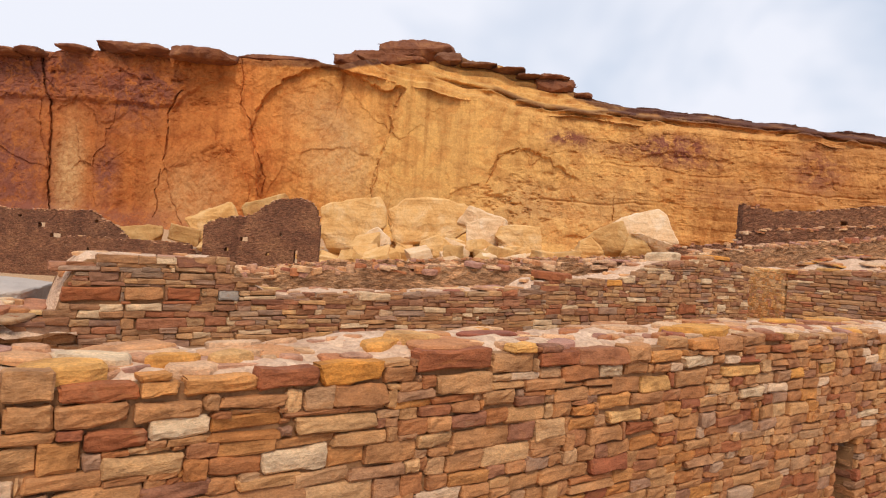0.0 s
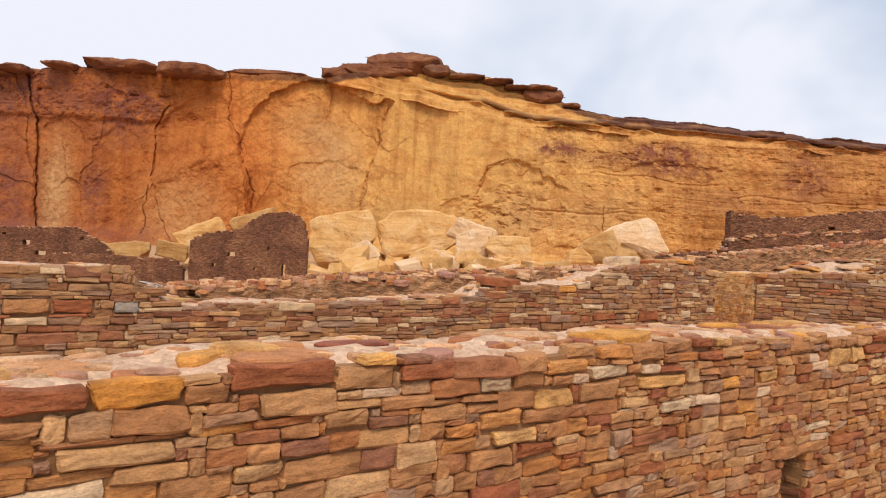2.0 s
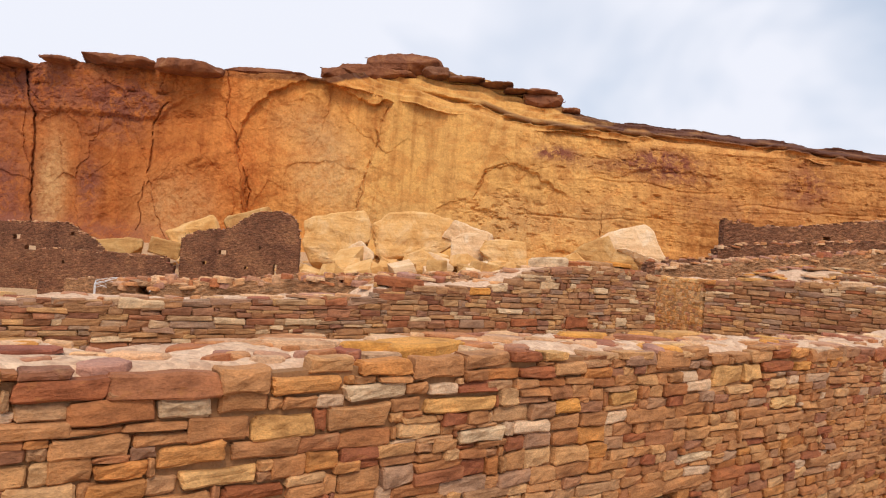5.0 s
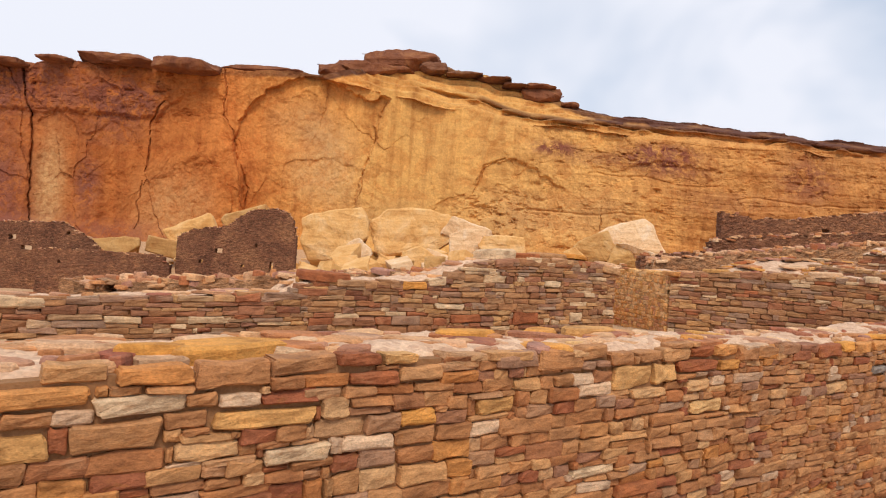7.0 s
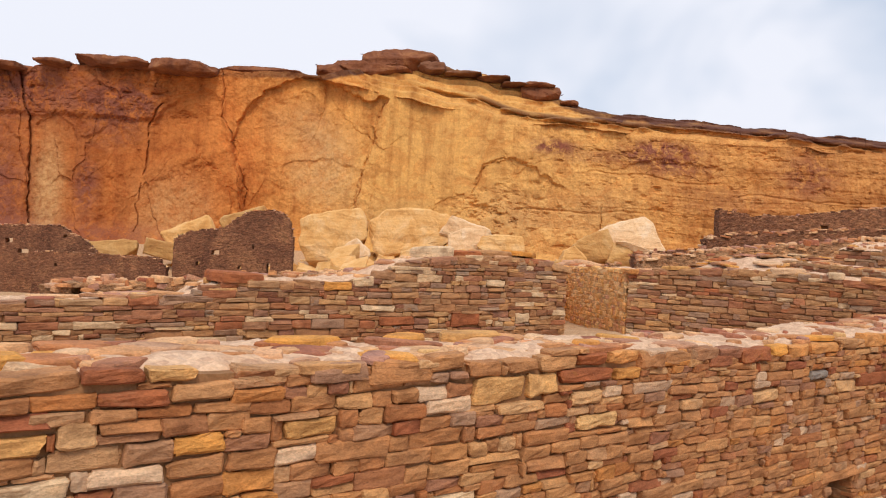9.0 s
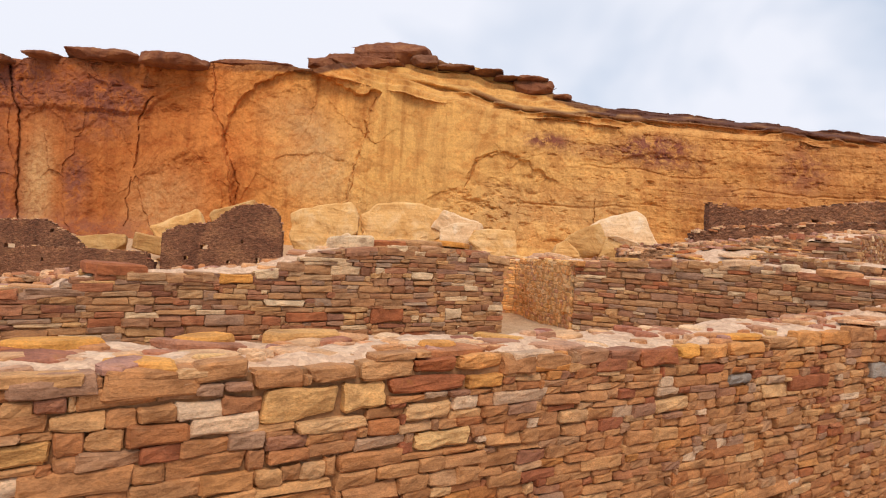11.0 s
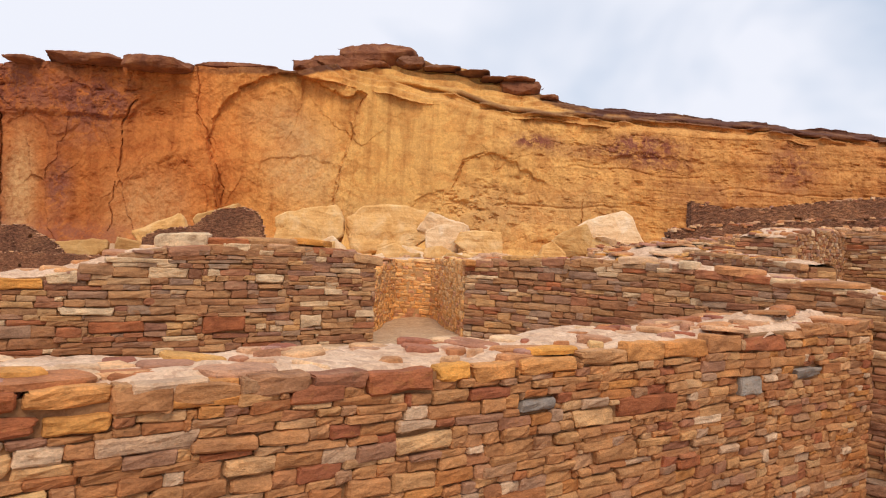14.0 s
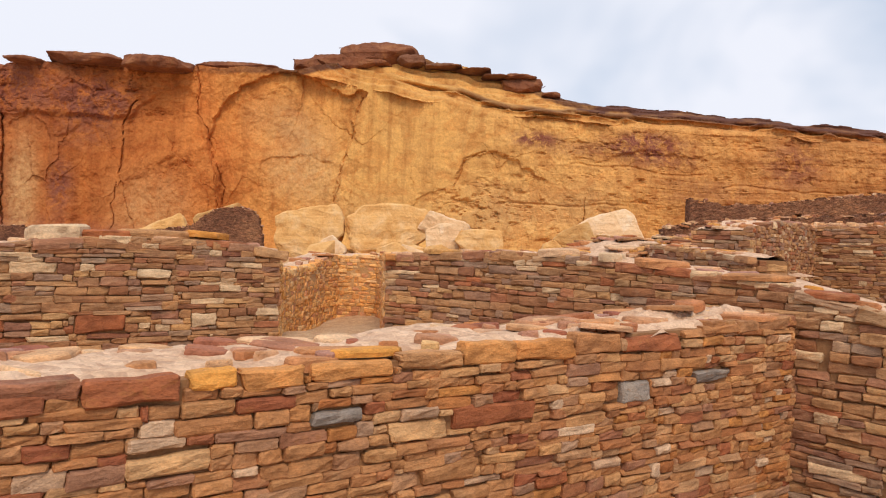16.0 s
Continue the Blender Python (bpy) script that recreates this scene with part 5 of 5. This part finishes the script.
def rubble_mound(name, label, cx, cy, rx, ry, z0, z1, seed, count):
    """A low heap of mortar and broken slabs."""
    rng = random.Random(seed)
    n = 26
    verts, faces = [], []
    for i in range(n + 1):
        for j in range(n + 1):
            a, b = 2 * i / n - 1, 2 * j / n - 1
            r = min(1, math.hypot(a, b))
            verts.append((cx + a * rx, cy + b * ry, z0 + (z1 - z0) * (1 - r ** 2.4) + 0.07 * fbm(a * 3, b * 3, seed)))
    for i in range(n):
        for j in range(n):
            k = i * (n + 1) + j
            faces.append((k, k + n + 1, k + n + 2, k + 1))
    mound = tagged(new(name, mesh_from(name, verts, faces, CAPPING, True)), label, "rubble", kind="structure")
    shared = {}
    for _ in range(count):
        a, r = rng.uniform(0, math.tau), math.sqrt(rng.random()) * 0.95
        k = rng.randrange(len(SLABS))
        mat = rng.choice((RUST_ONE, RUST_ONE, COOL_ONE, WARM_ONE, GOLD_ONE))
        if (k, mat.name) not in shared:
            shared[(k, mat.name)] = mesh_from("slab", *SLABS[k][3], mat)
        ob = part("slab", shared[(k, mat.name)], mound)
        x, y = cx + math.cos(a) * r * rx, cy + math.sin(a) * r * ry
        s = rng.uniform(0.6, 1.7)
        ob.matrix_basis = pose(x, y, z0 + (z1 - z0) * (1 - r ** 2.4) + 0.01, rng.uniform(-7, 7), rng.uniform(-7, 7), rng.uniform(0, 360)) @ Matrix.Diagonal((s * 1.2, s, rng.uniform(0.4, 0.75), 1))
    return mound


rubble_mound("rubble_terrace", "mound of pale mortar and broken slabs on the terrace", 17.6, 7.6, 1.7, 1.9, 2.6, 3.08, 91, 190)
rubble_mound("rubble_back", "mound of broken slabs behind the stepped wall", 7.2, 8.3, 2.6, 1.2, 1.7, 2.12, 92, 90)
rubble_mound("rubble_west", "pile of small broken stones beside a pale rock", 0.15, 6.95, 0.95, 0.5, 1.82, 2.06, 95, 80)
rubble_mound("mortar_cap", "smooth pale mortar cap on the end of the near wall", 12.25, 3.02, 0.85, 0.36, 2.33, 2.445, 94, 4)
rubble_mound("rubble_end", "stony fill behind the cross wall", 14.4, 5.6, 1.3, 2.0, 2.1, 2.58, 93, 110)

# ---- far ruins ----
def ruin_material(name, dark, mid, light):
    k = Nodes(name, 0.95)
    n1, n2, n3 = k.noise(0.3, 5, 0.6, None, 0.6), k.noise(2.0, 5, 0.72, k.mapped((1, 1, 2.4))), k.noise(6.5, 3, 0.75, k.mapped((0.8, 0.8, 2.4)))
    col = k.ramp(n1, [(0.3, dark), (0.52, mid), (0.72, light)])
    col = k.mix(col, k.ramp(n2, [(0.34, (0.42, 0.38, 0.36)), (0.5, (1, 1, 1)), (0.66, (1.7, 1.6, 1.45))]), 0.8, "MULTIPLY")
    col = k.mix(col, k.ramp(n3, [(0.36, 0.55), (0.5, 1.0), (0.66, 1.5)]), 0.75, "MULTIPLY")
    pale = k.ramp(k.noise(4.0, 3, 0.7, k.mapped((0.5, 0.5, 2.5))), [(0.60, 0.0), (0.70, 0.7)])
    col = k.mix(col, (0.46, 0.28, 0.15), pale)
    h = k.math("ADD", n2, k.math("MULTIPLY", n3, 0.7))
    return k.done(col, h, 0.25, 0.9)


RUIN = ruin_material("ruin_masonry", (0.145, 0.062, 0.038), (0.23, 0.104, 0.058), (0.33, 0.16, 0.082))
TAN_RUIN = ruin_material("tan_rubble_masonry", (0.24, 0.115, 0.060), (0.37, 0.20, 0.105), (0.50, 0.30, 0.165))


def ruin_slab(name, label, x0, x1, yfun, top, base, thick, seed, holes=(), cell=0.4, mat=None, strewn=5):
    """A far ruin wall: a grid of cells, with holes left out, given its thickness."""
    rng = random.Random(seed)
    nx = max(2, int((x1 - x0) / cell))
    zmax = max(top(x0 + (x1 - x0) * i / 200) for i in range(201))
    nz = max(2, int((zmax - base) / (cell * 0.6)))
    dz = (zmax - base) / nz
    keep = set()
    for i in range(nx):
        x = x0 + (x1 - x0) * (i + 0.5) / nx
        t = top(x)
        for j in range(nz):
            z = base + (j + 0.5) * dz
            if z < t and not any(abs(x - hx) < hw / 2 and abs(z - hz) < hh / 2 for hx, hz, hw, hh in holes):
                keep.add((i, j))
    vid, verts, faces = {}, [], []

    def vert(i, j, b):
        if (i, j, b) not in vid:
            r = random.Random(i * 7919 + j * 104729 + seed)
            x = x0 + (x1 - x0) * i / nx
            vid[(i, j, b)] = len(verts)
            verts.append((x + r.uniform(-0.22, 0.22) * cell, yfun(x) + (thick if b else 0) + r.uniform(-0.05, 0.05), base + j * dz + r.uniform(-0.25, 0.25) * dz))
        return vid[(i, j, b)]

    for i, j in keep:
        faces.append((vert(i, j, 0), vert(i + 1, j, 0), vert(i + 1, j + 1, 0), vert(i, j + 1, 0)))
        faces.append((vert(i, j + 1, 1), vert(i + 1, j + 1, 1), vert(i + 1, j, 1), vert(i, j, 1)))
        for di, dj, a, b in ((0, -1, (0, 0), (1, 0)), (1, 0, (1, 0), (1, 1)), (0, 1, (1, 1), (0, 1)), (-1, 0, (0, 1), (0, 0))):
            if (i + di, j + dj) not in keep:
                p, q = (i + a[0], j + a[1]), (i + b[0], j + b[1])
                faces.append((vert(*q, 0), vert(*p, 0), vert(*p, 1), vert(*q, 1)))
    ob = tagged(new(name, mesh_from(name, verts, faces, mat or RUIN)), label, "ruin wall", kind="structure")
    # loose slabs along the broken top
    loose = Joined()
    for _ in range(int((x1 - x0) * strewn)):
        x = rng.uniform(x0, x1)
        s = rng.uniform(0.8, 2.6)
        loose.add(*SLABS[rng.randrange(len(SLABS))][3], pose(x, yfun(x) + rng.uniform(0.05, thick), top(x) - dz * 0.5 + rng.uniform(-0.12, 0.1), rng.uniform(-10, 10), rng.uniform(-10, 10), rng.uniform(0, 360)), (s, s, rng.uniform(1.2, 3.0)))
    tagged(part("loose_slabs", loose.mesh("loose_slabs", RUST_MANY), ob, "reddish slabs lying on the broken top"), kind="stuff")
    ob.matrix_basis = pose(0, 0, 0, 0, 0, TURN_FAR)
    return ob


def prof(table, amp, rate, seed):
    return lambda x: interp(x, table) + amp * fbm(x * rate, 0, seed)


ruin_slab("wall_far_west", "long broken brown ruin wall before the cliff", -90, -42.5, lambda x: 100, prof([(-90, 3.2), (-61, 2.8), (-53, 3.1), (-48.5, 3.3), (-45.2, 1.6), (-43, -0.2)], 0.3, 0.7, 1), -7, 1.0, 1, holes=[(-55, 0.9, 1.2, 0.6), (-51.5, -1.4, 0.5, 0.5), (-47.5, 1.9, 0.6, 0.5), (-58, 2.0, 0.5, 0.4), (-53, -0.4, 1.6, 0.5)], cell=0.25)
ruin_slab("wall_far_low", "low brown ruin wall with a dark gap", -50, -32.6, lambda x: 97, prof([(-50, -0.2), (-33.8, -0.1), (-33, -1.4)], 0.15, 0.8, 2), -7, 1.0, 2, holes=[(-47, -1.8, 0.4, 0.4)])
ruin_slab("wall_far_tower", "tall broken brown ruin wall with small window", -32.2, -16.6, lambda x: 98, prof([(-32.2, 2.4), (-30, 3.6), (-25.8, 4.2), (-24.2, 5.6), (-22.5, 6.6), (-20, 6.9), (-18, 6.6), (-17.2, 5.6), (-16.6, 3.0)], 0.2, 0.9, 3), -7, 1.2, 3, holes=[(-26.6, 1.0, 1.1, 0.6), (-19.6, -1.0, 0.6, 1.8), (-23.4, -0.8, 0.35, 0.35), (-29, -0.6, 0.4, 0.4), (-21.8, 1.9, 0.4, 0.4)], cell=0.25)
ruin_slab("wall_far_row", "low rubble wall in front of the fallen blocks", -40, 22, lambda x: 84, prof([(-40, -3.0), (-16, -2.2), (-4, -1.2), (8, -0.6), (22, 0.8)], 0.35, 0.6, 4), -6, 1.2, 4, mat=TAN_RUIN, strewn=14)
ruin_slab("wall_far_row_near", "low reddish rubble wall with a small hole", -7.4, 7.5, lambda x: 22, prof([(-16, 0.95), (-8, 1.22), (-4, 1.55), (0, 1.93), (4.6, 2.4), (7.5, 2.6)], 0.06, 1.6, 5), -2.5, 0.8, 5, holes=[(-6.4, 1.1, 0.25, 0.22)], cell=0.2, mat=TAN_RUIN, strewn=14)
ruin_slab("wall_far_row_mid", "long low brown rubble wall in the open ground", -17, 16, lambda x: 55, prof([(-34, -1.0), (-15, -0.5), (-8, 0.55), (0, 1.2), (8, 1.9), (16, 2.6)], 0.18, 0.8, 9), -4, 0.9, 9, cell=0.3, mat=TAN_RUIN, strewn=14)
ruin_slab("wall_far_row_back", "broken brown rubble wall in the open ground", -11.5, 12, lambda x: 38, prof([(-30, -0.1), (-14, 0.25), (-4, 0.9), (4, 1.7), (12, 2.3)], 0.14, 0.9, 10), -3, 0.9, 10, cell=0.28, mat=TAN_RUIN, strewn=14)
ruin_slab("wall_far_east", "dark brown ruin wall on the rise", 28.4, 52, lambda x: 69.7, prof([(28.4, 8.2), (30.2, 8.0), (31.2, 7.7), (35, 7.9), (39, 8.5), (44, 9.2), (52, 9.6)], 0.25, 0.8, 6), 0, 1.3, 6, holes=[(38, 7.0, 0.7, 0.5)], cell=0.25)
ruin_slab("wall_far_east_low", "lower dark ruin wall stepping down", 15.2, 34, lambda x: 48, prof([(15.2, 3.3), (19.5, 3.9), (19.8, 4.7), (22, 4.96), (25.5, 5.34), (30.7, 5.8), (34, 6)], 0.12, 1.4, 7), 0, 1.2, 7, cell=0.22)
ruin_slab("wall_far_east_near", "brown rubble wall with stony crown", 12.5, 26, lambda x: 36, prof([(12.5, 3.0), (15.3, 3.45), (18.4, 3.9), (23.5, 4.5), (26, 4.6)], 0.1, 1.6, 8), 0, 1.2, 8, cell=0.2, mat=TAN_RUIN, strewn=14)


# ---- bare frame of a folding canopy among the ruins ----
def tube(a, b, r=0.03, n=6):
    a, b = Vector(a), Vector(b)
    d = (b - a).normalized()
    x = d.orthogonal().normalized()
    y = d.cross(x)
    verts = [p + (x * math.cos(k * math.tau / n) + y * math.sin(k * math.tau / n)) * r for p in (a, b) for k in range(n)]
    faces = [(k, (k + 1) % n, n + (k + 1) % n, n + k) for k in range(n)] + [tuple(range(n - 1, -1, -1)), tuple(range(n, 2 * n))]
    return verts, faces


def metal_material():
    k = Nodes("pale_metal", 0.45)
    k.bsdf.inputs["Metallic"].default_value = 0.3
    return k.done(k.ramp(k.noise(3.0, 3), [(0.3, (0.60, 0.60, 0.62)), (0.7, (0.78, 0.78, 0.80))]))


METAL = metal_material()


def canopy_frame():
    root = tagged(new("canopy_frame"), "bare white metal frame of a folding canopy", "canopy frame")
    h, eave, peak = 1.5, 2.05, 2.55
    corners = [(-h, -h), (h, -h), (h, h), (-h, h)]
    for x, y in corners:
        part("leg", mesh_from("leg", *tube((x, y, 0), (x, y, eave), 0.035), METAL), root)
        part("roof_bar", mesh_from("roof_bar", *tube((x, y, eave), (x * 0.45, y * 0.45, peak - 0.16), 0.028), METAL), root)
        part("roof_bar", mesh_from("roof_bar", *tube((x * 0.45, y * 0.45, peak - 0.16), (0, 0, peak), 0.028), METAL), root)
    for (ax, ay), (bx, by) in zip(corners, corners[1:] + corners[:1]):
        for k in range(4):
            p, q = k / 4, (k + 1) / 4
            for za, zb in ((eave, eave - 0.36), (eave - 0.36, eave)):
                part("scissor_bar", mesh_from("scissor_bar", *tube((ax + (bx - ax) * p, ay + (by - ay) * p, za), (ax + (bx - ax) * q, ay + (by - ay) * q, zb), 0.022), METAL), root)
    root.matrix_basis = pose(0, 0, 0, 0, 0, TURN_FAR) @ pose(-31.6, 80, -5.25, 0, 0, 24) @ Matrix.Diagonal((1.86, 1.86, 1.2, 1))
    return root


canopy_frame()


# ---- small desert shrubs on the ledges and among the ruins ----
def leaf_material():
    k = Nodes("shrub_leaf", 0.8)
    return k.done(k.ramp(k.noise(6.0, 3), [(0.3, (0.07, 0.085, 0.03)), (0.7, (0.15, 0.15, 0.06))]))


LEAF = leaf_material()
TWIG = mortar_material("shrub_twig", (0.16, 0.11, 0.07), (0.26, 0.19, 0.12), False)


def shrub(seed, x, y, z, size):
    rng = random.Random(seed)
    root = tagged(new("shrub"), "small grey-green desert shrub among the rocks", "shrub", "desert shrubs")
    twigs, leaves = Joined(), Joined()
    for _ in range(9):
        a, e = rng.uniform(0, math.tau), rng.uniform(0.5, 1.3)
        tip = (math.cos(a) * math.cos(e) * size * 0.6, math.sin(a) * math.cos(e) * size * 0.6, math.sin(e) * size * 0.7)
        v, f = tube((0, 0, 0), tip, 0.02 * size, 4)
        twigs.add(np.array([p[:] for p in v]), f, Matrix.Identity(4))
        for _ in range(16):
            p = Vector(tip) * rng.uniform(0.45, 1.1) + Vector((rng.gauss(0, 0.12), rng.gauss(0, 0.12), rng.gauss(0, 0.09))) * size
            s = size * rng.uniform(0.05, 0.10)
            leaves.add(np.array([(-1, 0, 0), (0, -0.5, 0.1), (1, 0, 0), (0, 0.5, 0.1)]), [(0, 1, 2, 3)], Matrix.Translation(p) @ pose(0, 0, 0, rng.uniform(0, 360), rng.uniform(0, 360), rng.uniform(0, 360)), (s, s, s))
    part("twigs", twigs.mesh("twigs", TWIG), root)
    part("foliage", leaves.mesh("foliage", LEAF), root)
    root.matrix_basis = pose(0, 0, 0, 0, 0, TURN_FAR) @ pose(x, y, z)


for n, (x, y, z, size) in enumerate(((-13.2, 107, -2.9, 1.6), (-15.0, 106, -3.2, 1.2), (-20.2, 100.8, 5.9, 0.9), (-17.9, 99, 5.6, 0.8), (-32, 100, 2.6, 0.8))):
    shrub(700 + n, x, y, z, size)
